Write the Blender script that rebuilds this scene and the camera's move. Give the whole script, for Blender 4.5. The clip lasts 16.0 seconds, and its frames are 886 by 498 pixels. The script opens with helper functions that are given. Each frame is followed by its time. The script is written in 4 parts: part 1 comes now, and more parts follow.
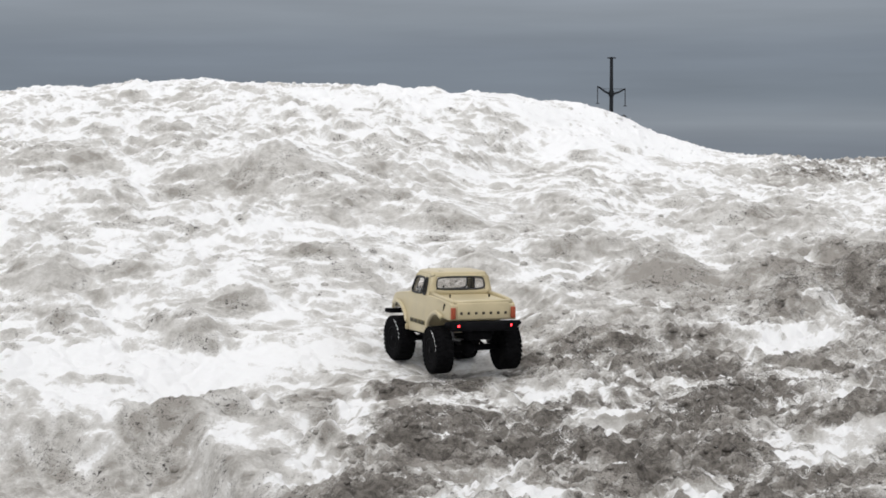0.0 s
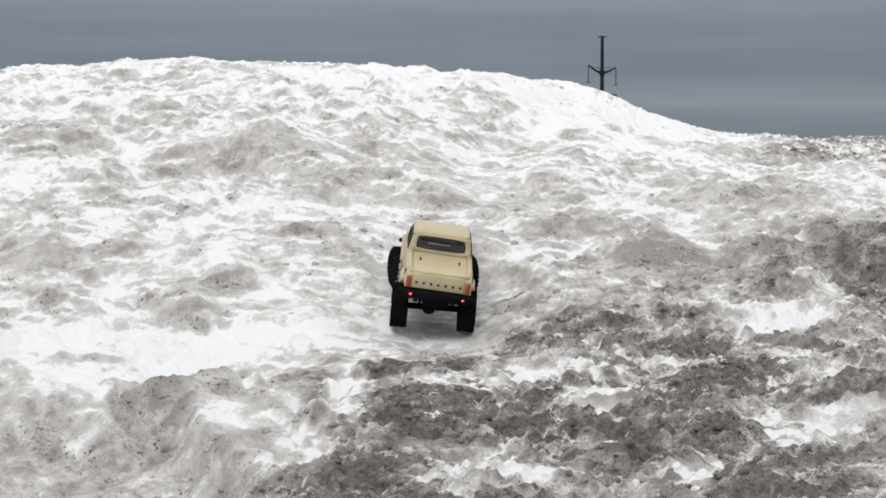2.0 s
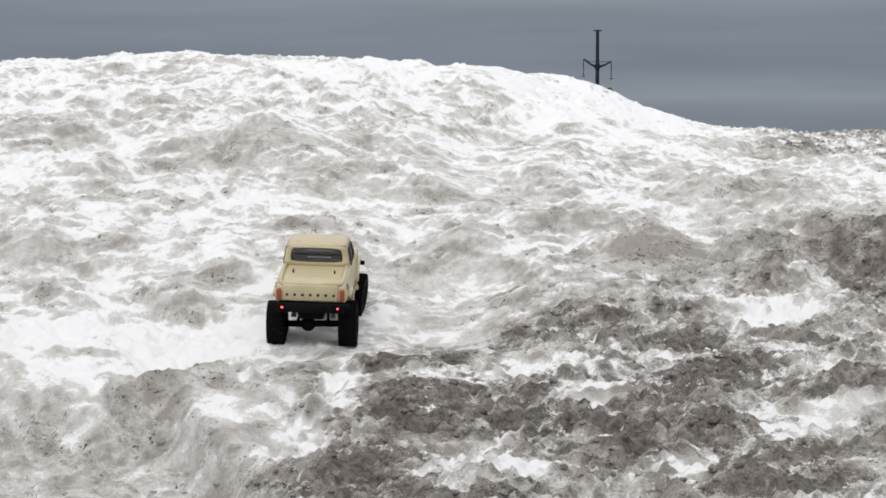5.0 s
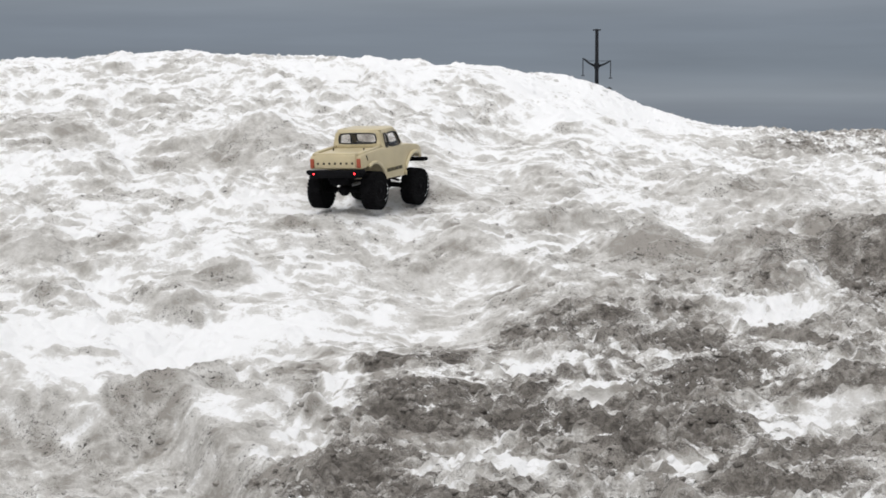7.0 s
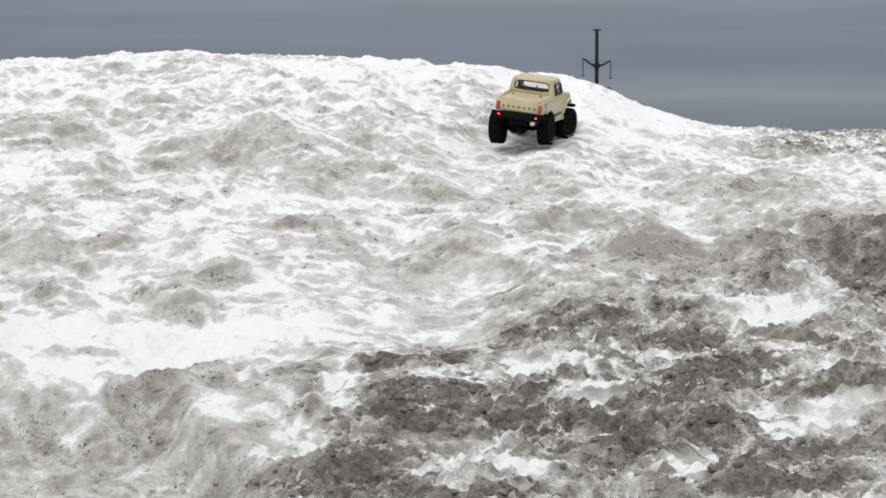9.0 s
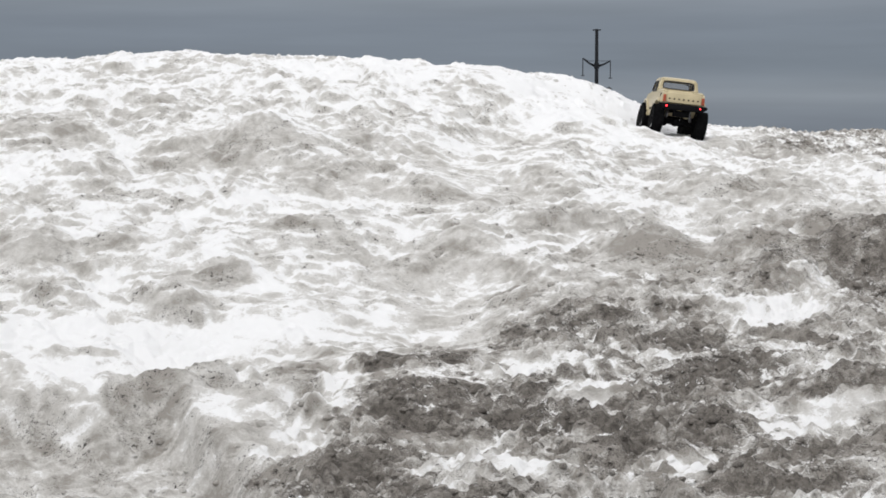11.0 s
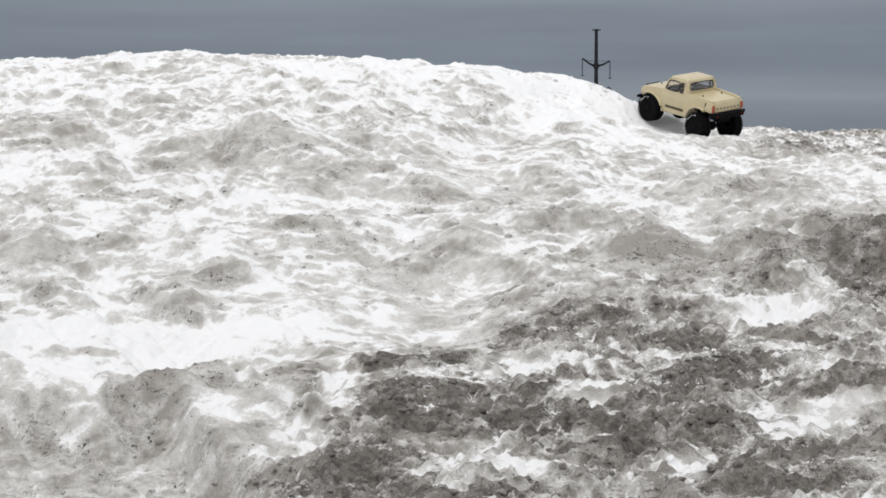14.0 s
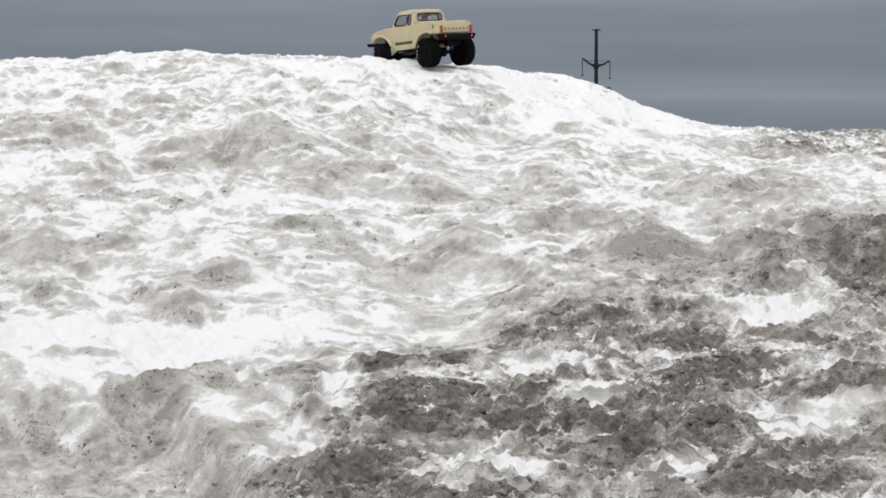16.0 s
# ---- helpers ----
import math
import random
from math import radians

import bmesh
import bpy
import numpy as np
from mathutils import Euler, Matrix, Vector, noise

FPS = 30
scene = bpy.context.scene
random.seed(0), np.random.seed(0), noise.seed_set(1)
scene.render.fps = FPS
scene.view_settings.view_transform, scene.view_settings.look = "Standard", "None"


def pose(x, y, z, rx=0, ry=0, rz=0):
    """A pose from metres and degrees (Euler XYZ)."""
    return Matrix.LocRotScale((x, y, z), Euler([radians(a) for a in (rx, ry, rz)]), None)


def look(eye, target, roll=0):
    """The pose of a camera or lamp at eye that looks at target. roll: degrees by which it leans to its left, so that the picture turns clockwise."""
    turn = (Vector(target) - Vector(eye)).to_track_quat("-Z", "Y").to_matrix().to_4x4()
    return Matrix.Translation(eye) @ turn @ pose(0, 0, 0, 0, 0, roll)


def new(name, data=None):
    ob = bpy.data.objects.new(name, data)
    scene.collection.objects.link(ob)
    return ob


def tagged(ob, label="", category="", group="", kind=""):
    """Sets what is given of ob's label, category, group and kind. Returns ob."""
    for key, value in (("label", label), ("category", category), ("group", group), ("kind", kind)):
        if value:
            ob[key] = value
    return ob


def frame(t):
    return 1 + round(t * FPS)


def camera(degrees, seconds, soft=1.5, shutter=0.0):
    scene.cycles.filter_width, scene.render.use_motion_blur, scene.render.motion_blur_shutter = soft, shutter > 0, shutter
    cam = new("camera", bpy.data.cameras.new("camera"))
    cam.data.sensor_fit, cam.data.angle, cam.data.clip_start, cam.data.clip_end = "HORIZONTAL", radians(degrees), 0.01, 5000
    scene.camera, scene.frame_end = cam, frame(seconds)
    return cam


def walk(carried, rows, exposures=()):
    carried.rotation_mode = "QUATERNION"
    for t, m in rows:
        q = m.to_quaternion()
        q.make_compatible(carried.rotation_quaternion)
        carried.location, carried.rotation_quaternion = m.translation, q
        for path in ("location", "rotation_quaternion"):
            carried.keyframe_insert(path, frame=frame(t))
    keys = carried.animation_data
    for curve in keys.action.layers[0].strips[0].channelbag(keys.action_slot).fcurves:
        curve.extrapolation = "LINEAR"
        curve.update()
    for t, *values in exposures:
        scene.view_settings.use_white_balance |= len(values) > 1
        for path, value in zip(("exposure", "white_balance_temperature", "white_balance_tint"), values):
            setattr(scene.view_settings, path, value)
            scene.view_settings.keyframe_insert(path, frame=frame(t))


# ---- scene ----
# ---- camera ----
PITCH = 3.683          # degrees below the level
EYE = (0.0, 0.0, 2.4)
DEG_X = 3200.0         # focal length, in the same unit as the shifts below


def aim(dx, dy):
    """The camera's turn when the view is shifted by dx, dy from its final rest."""
    yaw = math.degrees(math.atan(dx / DEG_X))
    tilt = math.degrees(math.atan(dy / DEG_X))
    return pose(*EYE, 90.0 - PITCH + tilt, 0, yaw)


cam = camera(27.53, 16.0, soft=1.7)
walk(cam, [
    (0.0, aim(26, 49)), (0.5, aim(20, 38)), (1.0, aim(16.5, 26)), (1.5, aim(12.5, 18)), (2.0, aim(9.5, 12)),
    (2.5, aim(6.5, 9)), (3.0, aim(5, 6)), (3.5, aim(3.5, 4.5)), (4.0, aim(3, 3)), (5.0, aim(1.2, 1.2)), (6.5, aim(0, 0)),
    (9.0, aim(0, 0)), (12.0, aim(-0.5, 0)), (14.0, aim(-1, 0)), (16.0, aim(-1, 0)),
])

# ---- world, sun, exposure ----
SUN_EL, SUN_AZ = radians(52), radians(200)
world = bpy.data.worlds.new("overcast_sky")
scene.world = world
world.use_nodes = True
wn, wl = world.node_tree.nodes, world.node_tree.links
wn.clear()
w_out = wn.new("ShaderNodeOutputWorld")
w_bg = wn.new("ShaderNodeBackground")
w_sky = wn.new("ShaderNodeTexSky")
w_sky.sky_type = "NISHITA"
w_sky.sun_disc = False
w_sky.sun_elevation = SUN_EL
w_sky.sun_rotation = SUN_AZ
w_co = wn.new("ShaderNodeTexCoord")
w_sep = wn.new("ShaderNodeSeparateXYZ")
wl.new(w_co.outputs["Generated"], w_sep.inputs[0])
# cloud deck: dark slate low down, bright towards the zenith
w_ramp = wn.new("ShaderNodeValToRGB")
els = w_ramp.color_ramp.elements
els[0].position, els[0].color = 0.0, (0.192, 0.221, 0.262, 1)
els[1].position, els[1].color = 1.0, (1.14, 1.14, 1.16, 1)
for at, col in ((0.010, (0.192, 0.221, 0.262, 1)), (0.020, (0.232, 0.262, 0.303, 1)), (0.036, (0.176, 0.207, 0.251, 1)), (0.060, (0.182, 0.210, 0.254, 1)),
                (0.080, (0.238, 0.265, 0.304, 1)), (0.14, (0.30, 0.33, 0.37, 1)), (0.35, (0.74, 0.75, 0.78, 1))):
    e = els.new(at)
    e.color = col
wl.new(w_sep.outputs["Z"], w_ramp.inputs[0])
# long flat bands in the cloud
w_map = wn.new("ShaderNodeMapping")
w_map.inputs["Scale"].default_value = (5.0, 5.0, 60.0)
wl.new(w_co.outputs["Generated"], w_map.inputs[0])
w_noise = wn.new("ShaderNodeTexNoise")
w_noise.inputs["Scale"].default_value = 1.3
w_noise.inputs["Detail"].default_value = 4.0
wl.new(w_map.outputs[0], w_noise.inputs["Vector"])
w_mr = wn.new("ShaderNodeMapRange")
w_mr.inputs["From Min"].default_value, w_mr.inputs["From Max"].default_value = 0.25, 0.75
w_mr.inputs["To Min"].default_value, w_mr.inputs["To Max"].default_value = 0.90, 1.10
wl.new(w_noise.outputs["Fac"], w_mr.inputs["Value"])
w_mul = wn.new("ShaderNodeMix")
w_mul.data_type, w_mul.blend_type = "RGBA", "MULTIPLY"
w_mul.inputs["Factor"].default_value = 1.0
wl.new(w_ramp.outputs["Color"], w_mul.inputs["A"])
wl.new(w_mr.outputs[0], w_mul.inputs["B"])
# a little of the blue sky above shines through the cloud
w_skys = wn.new("ShaderNodeMix")
w_skys.data_type, w_skys.blend_type = "RGBA", "MIX"
w_skys.inputs["Factor"].default_value = 0.004
wl.new(w_mul.outputs["Result"], w_skys.inputs["A"])
wl.new(w_sky.outputs[0], w_skys.inputs["B"])
wl.new(w_skys.outputs["Result"], w_bg.inputs["Color"])
w_bg.inputs["Strength"].default_value = 1.0
wl.new(w_bg.outputs[0], w_out.inputs[0])

sun = new("sun", bpy.data.lights.new("sun", "SUN"))
sun.data.energy, sun.data.angle, sun.data.color = 1.36, radians(28), (1.0, 0.98, 0.955)
sun.matrix_world = look((0, 0, 0), (-math.sin(SUN_AZ) * math.cos(SUN_EL), -math.cos(SUN_AZ) * math.cos(SUN_EL), -math.sin(SUN_EL)))
scene.view_settings.exposure = 0.0


# ---- materials ----
def material(name, color, rough=0.6, metal=0.0, grain=None, bump=None, emit=None, spec=0.5):
    """A painted, rubber or metal surface. grain: (scale, amount) of colour change; bump: (scale, metres)."""
    mat = bpy.data.materials.new(name)
    mat.use_nodes = True
    n, l = mat.node_tree.nodes, mat.node_tree.links
    b = n["Principled BSDF"]
    b.inputs["Base Color"].default_value = (*color, 1)
    b.inputs["Roughness"].default_value = rough
    b.inputs["Metallic"].default_value = metal
    b.inputs["Specular IOR Level"].default_value = spec
    co = n.new("ShaderNodeTexCoord")
    if grain:
        tx = n.new("ShaderNodeTexNoise")
        tx.inputs["Scale"].default_value, tx.inputs["Detail"].default_value = grain[0], 6
        l.new(co.outputs["Object"], tx.inputs["Vector"])
        mr = n.new("ShaderNodeMapRange")
        mr.inputs["From Min"].default_value, mr.inputs["From Max"].default_value = 0.3, 0.7
        mr.inputs["To Min"].default_value, mr.inputs["To Max"].default_value = 1 - grain[1], 1 + grain[1]
        l.new(tx.outputs["Fac"], mr.inputs["Value"])
        mx = n.new("ShaderNodeMix")
        mx.data_type, mx.blend_type = "RGBA", "MULTIPLY"
        mx.inputs["Factor"].default_value = 1
        mx.inputs["A"].default_value = (*color, 1)
        l.new(mr.outputs[0], mx.inputs["B"])
        l.new(mx.outputs["Result"], b.inputs["Base Color"])
        rr = n.new("ShaderNodeMapRange")
        rr.inputs["To Min"].default_value, rr.inputs["To Max"].default_value = max(rough - 0.12, 0.02), min(rough + 0.12, 1)
        l.new(tx.outputs["Fac"], rr.inputs["Value"])
        l.new(rr.outputs[0], b.inputs["Roughness"])
    if bump:
        bt = n.new("ShaderNodeTexNoise")
        bt.inputs["Scale"].default_value, bt.inputs["Detail"].default_value = bump[0], 5
        l.new(co.outputs["Object"], bt.inputs["Vector"])
        bp = n.new("ShaderNodeBump")
        bp.inputs["Distance"].default_value, bp.inputs["Strength"].default_value = bump[1], 1.0
        l.new(bt.outputs["Fac"], bp.inputs["Height"])
        l.new(bp.outputs[0], b.inputs["Normal"])
    if emit:
        b.inputs["Emission Color"].default_value = (*emit[0], 1)
        b.inputs["Emission Strength"].default_value = emit[1]
    return mat


def snow_material():
    """Old snow: clean white between, grey-beige dirty ice on the lumps, dark grit where the dirt is thickest."""
    mat = bpy.data.materials.new("dirty_snow")
    mat.use_nodes = True
    n, l = mat.node_tree.nodes, mat.node_tree.links
    b = n["Principled BSDF"]
    co = n.new("ShaderNodeTexCoord")
    at = n.new("ShaderNodeAttribute")
    at.attribute_name = "dirt"

    def noise_node(scale, detail, rough=0.6, warp=0.0):
        t = n.new("ShaderNodeTexNoise")
        t.inputs["Scale"].default_value, t.inputs["Detail"].default_value = scale, detail
        t.inputs["Roughness"].default_value, t.inputs["Distortion"].default_value = rough, warp
        l.new(co.outputs["Object"], t.inputs["Vector"])
        return t.outputs["Fac"]

    def calc(op, a, c):
        m = n.new("ShaderNodeMath")
        m.operation = op
        for k, v in ((0, a), (1, c)):
            if isinstance(v, (int, float)):
                m.inputs[k].default_value = v
            else:
                l.new(v, m.inputs[k])
        return m.outputs[0]

    def ramp(v, lo, hi, to0=0.0, to1=1.0):
        m = n.new("ShaderNodeMapRange")
        m.interpolation_type = "SMOOTHSTEP"
        m.inputs["From Min"].default_value, m.inputs["From Max"].default_value = lo, hi
        m.inputs["To Min"].default_value, m.inputs["To Max"].default_value = to0, to1
        l.new(v, m.inputs["Value"])
        return m.outputs[0]

    def mix(f, a, c):
        m = n.new("ShaderNodeMix")
        m.data_type = "RGBA"
        for key, v in (("Factor", f), ("A", a), ("B", c)):
            if isinstance(v, tuple):
                m.inputs[key].default_value = (*v, 1)
            elif isinstance(v, (int, float)):
                m.inputs[key].default_value = v
            else:
                l.new(v, m.inputs[key])
        return m.outputs["Result"]

    grime = n.new("ShaderNodeAttribute")
    grime.attribute_name = "grime"
    mid, fine, grit = noise_node(9, 9, 0.72, 0.5), noise_node(48, 7, 0.78, 0.2), noise_node(260, 3, 0.7)
    blot = noise_node(21, 8, 0.75, 0.3)
    d = calc("ADD", at.outputs["Fac"], calc("MULTIPLY", calc("SUBTRACT", mid, 0.5), 1.3))
    rough = calc("ADD", 0.55, calc("MULTIPLY", grime.outputs["Fac"], 1.0))
    d = calc("ADD", d, calc("MULTIPLY", rough, calc("MULTIPLY", calc("SUBTRACT", fine, 0.5), 1.7)))
    d = calc("ADD", d, calc("MULTIPLY", rough, calc("MULTIPLY", calc("SUBTRACT", grit, 0.5), 0.35)))
    # thin threads of white where fresh snow has blown into the cracks
    thread = n.new("ShaderNodeMath")
    thread.operation = "ABSOLUTE"
    l.new(calc("SUBTRACT", noise_node(15, 4, 0.6, 0.9), 0.5), thread.inputs[0])
    d = calc("SUBTRACT", d, calc("MULTIPLY", ramp(thread.outputs[0], 0.0, 0.032, 0.36, 0.0), calc("ADD", 0.30, grime.outputs["Fac"])))
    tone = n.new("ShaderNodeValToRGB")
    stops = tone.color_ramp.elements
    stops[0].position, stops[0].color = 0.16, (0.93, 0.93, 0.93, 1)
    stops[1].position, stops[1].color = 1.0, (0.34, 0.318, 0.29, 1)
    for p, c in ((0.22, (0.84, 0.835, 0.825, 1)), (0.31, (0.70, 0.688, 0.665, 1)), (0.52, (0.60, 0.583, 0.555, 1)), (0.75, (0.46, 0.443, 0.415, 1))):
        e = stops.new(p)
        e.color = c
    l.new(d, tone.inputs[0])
    soil = ramp(d, 0.2, 0.6)
    dark = calc("ADD", grime.outputs["Fac"], calc("MULTIPLY", calc("SUBTRACT", blot, 0.5), 2.8))
    dark = calc("ADD", dark, calc("MULTIPLY", calc("SUBTRACT", grit, 0.5), 1.1))
    dark = calc("MULTIPLY", ramp(dark, 0.25, 0.95), ramp(d, 0.28, 0.5))
    soil_tone = mix(ramp(fine, 0.38, 0.62), (0.085, 0.076, 0.067), (0.20, 0.182, 0.162))
    col = mix(dark, tone.outputs["Color"], soil_tone)
    swarm = ramp(noise_node(7, 4, 0.6, 0.6), 0.46, 0.62)
    speck = calc("MULTIPLY", calc("MULTIPLY", ramp(grit, 0.60, 0.65), swarm), ramp(d, 0.24, 0.5))
    col = mix(speck, col, (0.03, 0.027, 0.025))
    pit = calc("MULTIPLY", calc("MULTIPLY", ramp(noise_node(85, 4, 0.7, 0.4), 0.575, 0.62), swarm), ramp(d, 0.26, 0.5))
    col = mix(pit, col, (0.04, 0.036, 0.033))
    l.new(col, b.inputs["Base Color"])
    l.new(ramp(soil, 0.0, 1.0, 0.65, 0.9), b.inputs["Roughness"])
    b.inputs["Specular IOR Level"].default_value = 0.25
    bp = n.new("ShaderNodeBump")
    bp.inputs["Strength"].default_value, bp.inputs["Distance"].default_value = 0.9, 0.010
    l.new(calc("ADD", fine, calc("MULTIPLY", grit, 0.4)), bp.inputs["Height"])
    l.new(bp.outputs[0], b.inputs["Normal"])
    return mat


def glass_material(name, tint, rough=0.03):
    mat = bpy.data.materials.new(name)
    mat.use_nodes = True
    n, l = mat.node_tree.nodes, mat.node_tree.links
    n.remove(n["Principled BSDF"])
    tr, gl, mx = n.new("ShaderNodeBsdfTransparent"), n.new("ShaderNodeBsdfGlossy"), n.new("ShaderNodeMixShader")
    tr.inputs["Color"].default_value = (*tint, 1)
    gl.inputs["Roughness"].default_value = rough
    lw, mr = n.new("ShaderNodeLayerWeight"), n.new("ShaderNodeMapRange")
    lw.inputs["Blend"].default_value = 0.15
    mr.inputs["To Min"].default_value, mr.inputs["To Max"].default_value = 0.04, 0.5
    l.new(lw.outputs["Facing"], mr.inputs["Value"])
    l.new(mr.outputs[0], mx.inputs[0])
    l.new(tr.outputs[0], mx.inputs[1])
    l.new(gl.outputs[0], mx.inputs[2])
    l.new(mx.outputs[0], n["Material Output"].inputs[0])
    return mat


SNOW = snow_material()
PAINT = material("cream_paint", (0.47, 0.40, 0.25), 0.33, grain=(25, 0.07), bump=(400, 0.0001))
BLACK = material("black_plastic", (0.006, 0.006, 0.007), 0.72, grain=(60, 0.35), bump=(300, 0.0003), spec=0.05)
RUBBER = material("tyre_rubber", (0.006, 0.006, 0.0065), 0.85, grain=(80, 0.4), bump=(350, 0.0006), spec=0.03)
GASKET = material("window_gasket", (0.012, 0.012, 0.012), 0.5)
GLASS = glass_material("tinted_window", (0.90, 0.885, 0.87))
RED_LENS = material("amber_red_lens", (0.30, 0.055, 0.02), 0.4, grain=(300, 0.2))
LED = material("red_lamp", (0.5, 0.01, 0.01), 0.4, emit=((1.0, 0.03, 0.04), 11.0))
SLOT = material("dark_slot", (0.035, 0.028, 0.018), 0.8)
DARK_TRIM = material("dark_interior", (0.035, 0.033, 0.03), 0.8, grain=(40, 0.3))
STEEL = material("dull_steel", (0.22, 0.22, 0.23), 0.45, 0.8, grain=(60, 0.3))
DECAL = material("olive_decal", (0.12, 0.10, 0.035), 0.6, grain=(90, 0.5))
WHITE_PRINT = material("white_print", (0.75, 0.75, 0.75), 0.6)
CLOD = material("packed_snow", (0.86, 0.87, 0.88), 0.7, grain=(90, 0.08), bump=(150, 0.002))
CONCRETE = material("weathered_concrete", (0.013, 0.0145, 0.017), 0.85, grain=(0.6, 0.25), bump=(3, 0.01), spec=0.1)
WIRE = material("galvanised_steel", (0.03, 0.033, 0.038), 0.75, 0.0, grain=(2, 0.2), spec=0.1)


# ---- helpers for meshes ----
def part(name, bm, mat, parent=None, label="", smooth=True, at=None):
    me = bpy.data.meshes.new(name)
    bmesh.ops.recalc_face_normals(bm, faces=bm.faces)
    bm.to_mesh(me)
    bm.free()
    me.materials.append(mat)
    for p in me.polygons:
        p.use_smooth = smooth
    ob = new(name, me)
    if parent:
        ob.parent = parent
    if at is not None:
        ob.matrix_basis = at
    if label:
        tagged(ob, label)
    return ob


def box(bm, x0, x1, y0, y1, z0, z1, bevel=0.0, seg=2):
    made = bmesh.ops.create_cube(bm, size=1, matrix=Matrix.Translation(((x0 + x1) / 2, (y0 + y1) / 2, (z0 + z1) / 2)) @ Matrix.Diagonal((x1 - x0, y1 - y0, z1 - z0, 1)))
    if bevel:
        edges = {e for v in made["verts"] for e in v.link_edges}
        bmesh.ops.bevel(bm, geom=list(edges), offset=bevel, segments=seg, affect="EDGES", profile=0.5)
    return bm


def tube(bm, points, radius, seg=8, radii=None):
    """A round bar along the points."""
    pts = [Vector(p) for p in points]
    rings = []
    for i, p in enumerate(pts):
        d = (pts[min(i + 1, len(pts) - 1)] - pts[max(i - 1, 0)]).normalized()
        up = Vector((0, 0, 1)) if abs(d.z) < 0.9 else Vector((1, 0, 0))
        a = d.cross(up).normalized()
        c = a.cross(d)
        r = radii[i] if radii else radius
        rings.append([bm.verts.new(p + a * r * math.cos(t) + c * r * math.sin(t)) for t in (2 * math.pi * k / seg for k in range(seg))])
    for r0, r1 in zip(rings, rings[1:]):
        for k in range(seg):
            bm.faces.new((r0[k], r0[(k + 1) % seg], r1[(k + 1) % seg], r1[k]))
    bm.faces.new(rings[0])
    bm.faces.new(rings[-1][::-1])
    return bm


def lathe_y(bm, profile, seg=32):
    """Turn (radius, y) pairs round the y axis."""
    rings = []
    for r, y in profile:
        rings.append([bm.verts.new((r * math.cos(t), y, r * math.sin(t))) for t in (2 * math.pi * k / seg for k in range(seg))])
    for r0, r1 in zip(rings, rings[1:]):
        for k in range(seg):
            bm.faces.new((r0[k], r0[(k + 1) % seg], r1[(k + 1) % seg], r1[k]))
    bm.faces.new(rings[0])
    bm.faces.new(rings[-1][::-1])
    return bm


def soften(ob, width, seg=3, angle=35):
    m = ob.modifiers.new("bevel", "BEVEL")
    m.width, m.segments, m.limit_method, m.angle_limit = width, seg, "ANGLE", radians(angle)
    m.harden_normals = False
    return ob


# ---- the truck's way ----
TRUCK_ROWS = [
    (0.0, pose(0.037, 4.653, 1.923, 0.2, -0.7, 110.2)),
    (0.5, pose(-0.032, 4.731, 1.907, 0.1, -10.9, 107.7)),
    (1.0, pose(-0.070, 4.919, 1.929, 8.4, -13.4, 95.2)),
    (1.5, pose(-0.047, 4.979, 1.946, 9.3, -13.5, 90.2)),
    (2.0, pose(-0.042, 4.967, 1.939, 8.6, -13.9, 90.7)),
    (2.5, pose(-0.044, 4.938, 1.936, 8.6, -13.9, 90.7)),
    (3.0, pose(-0.068, 4.672, 1.907, 6.9, -4.2, 82.7)),
    (3.5, pose(-0.069, 4.385, 1.868, -5.3, -9.3, 104.7)),
    (4.0, pose(-0.084, 4.421, 1.882, 4.6, -4.6, 100.0)),
    (4.6, pose(-0.215, 4.583, 1.890, 1.4, -6.9, 95.2)),
    (5.2, pose(-0.410, 4.782, 1.928, 2.9, -12.0, 84.5)),
    (5.8, pose(-0.548, 5.039, 2.004, 4.4, -13.4, 73.3)),
    (6.5, pose(-0.481, 5.437, 2.147, 3.6, -9.5, 67.0)),
    (7.0, pose(-0.303, 5.767, 2.219, -0.7, -5.1, 66.9)),
    (7.5, pose(-0.064, 6.059, 2.244, 17.6, -12.5, 66.5)),
    (8.0, pose(0.119, 6.209, 2.293, 0.1, -10.2, 75.1)),
    (8.5, pose(0.207, 6.521, 2.362, -10.9, -6.9, 81.3)),
    (9.0, pose(0.297, 6.823, 2.414, 7.8, -7.3, 72.7)),
    (9.6, pose(0.467, 7.140, 2.457, 6.9, -12.2, 76.0)),
    (10.2, pose(0.706, 7.390, 2.487, 11.7, -5.7, 83.3)),
    (10.9, pose(0.963, 7.634, 2.445, 7.0, 0.6, 92.0)),
    (11.5, pose(1.073, 7.836, 2.465, 1.0, -7.5, 95.3)),
    (12.0, pose(1.043, 8.164, 2.514, 4.8, -12.6, 113.1)),
    (12.5, pose(1.027, 8.170, 2.531, 9.7, -11.7, 114.9)),
    (13.0, pose(1.257, 7.925, 2.451, -5.4, -7.5, 127.0)),
    (13.3, pose(1.406, 7.911, 2.465, -13.3, 2.5, 138.3)),
    (13.5, pose(1.413, 7.900, 2.461, -12.4, 1.7, 135.8)),
    (14.0, pose(1.185, 7.911, 2.439, -8.4, -12.4, 125.0)),
    (14.5, pose(0.905, 8.093, 2.514, -10.3, -23.8, 159.4)),
    (15.0, pose(0.582, 8.057, 2.637, -26.9, -13.5, -144.5)),
    (15.5, pose(0.262, 7.644, 2.674, -7.1, -11.0, 165.0)),
    (16.0, pose(0.013, 7.669, 2.741, -3.6, 2.1, 129.7)),
]

# ---- the snow heap and the land round it ----
swells, lumps, patches = [], [], []


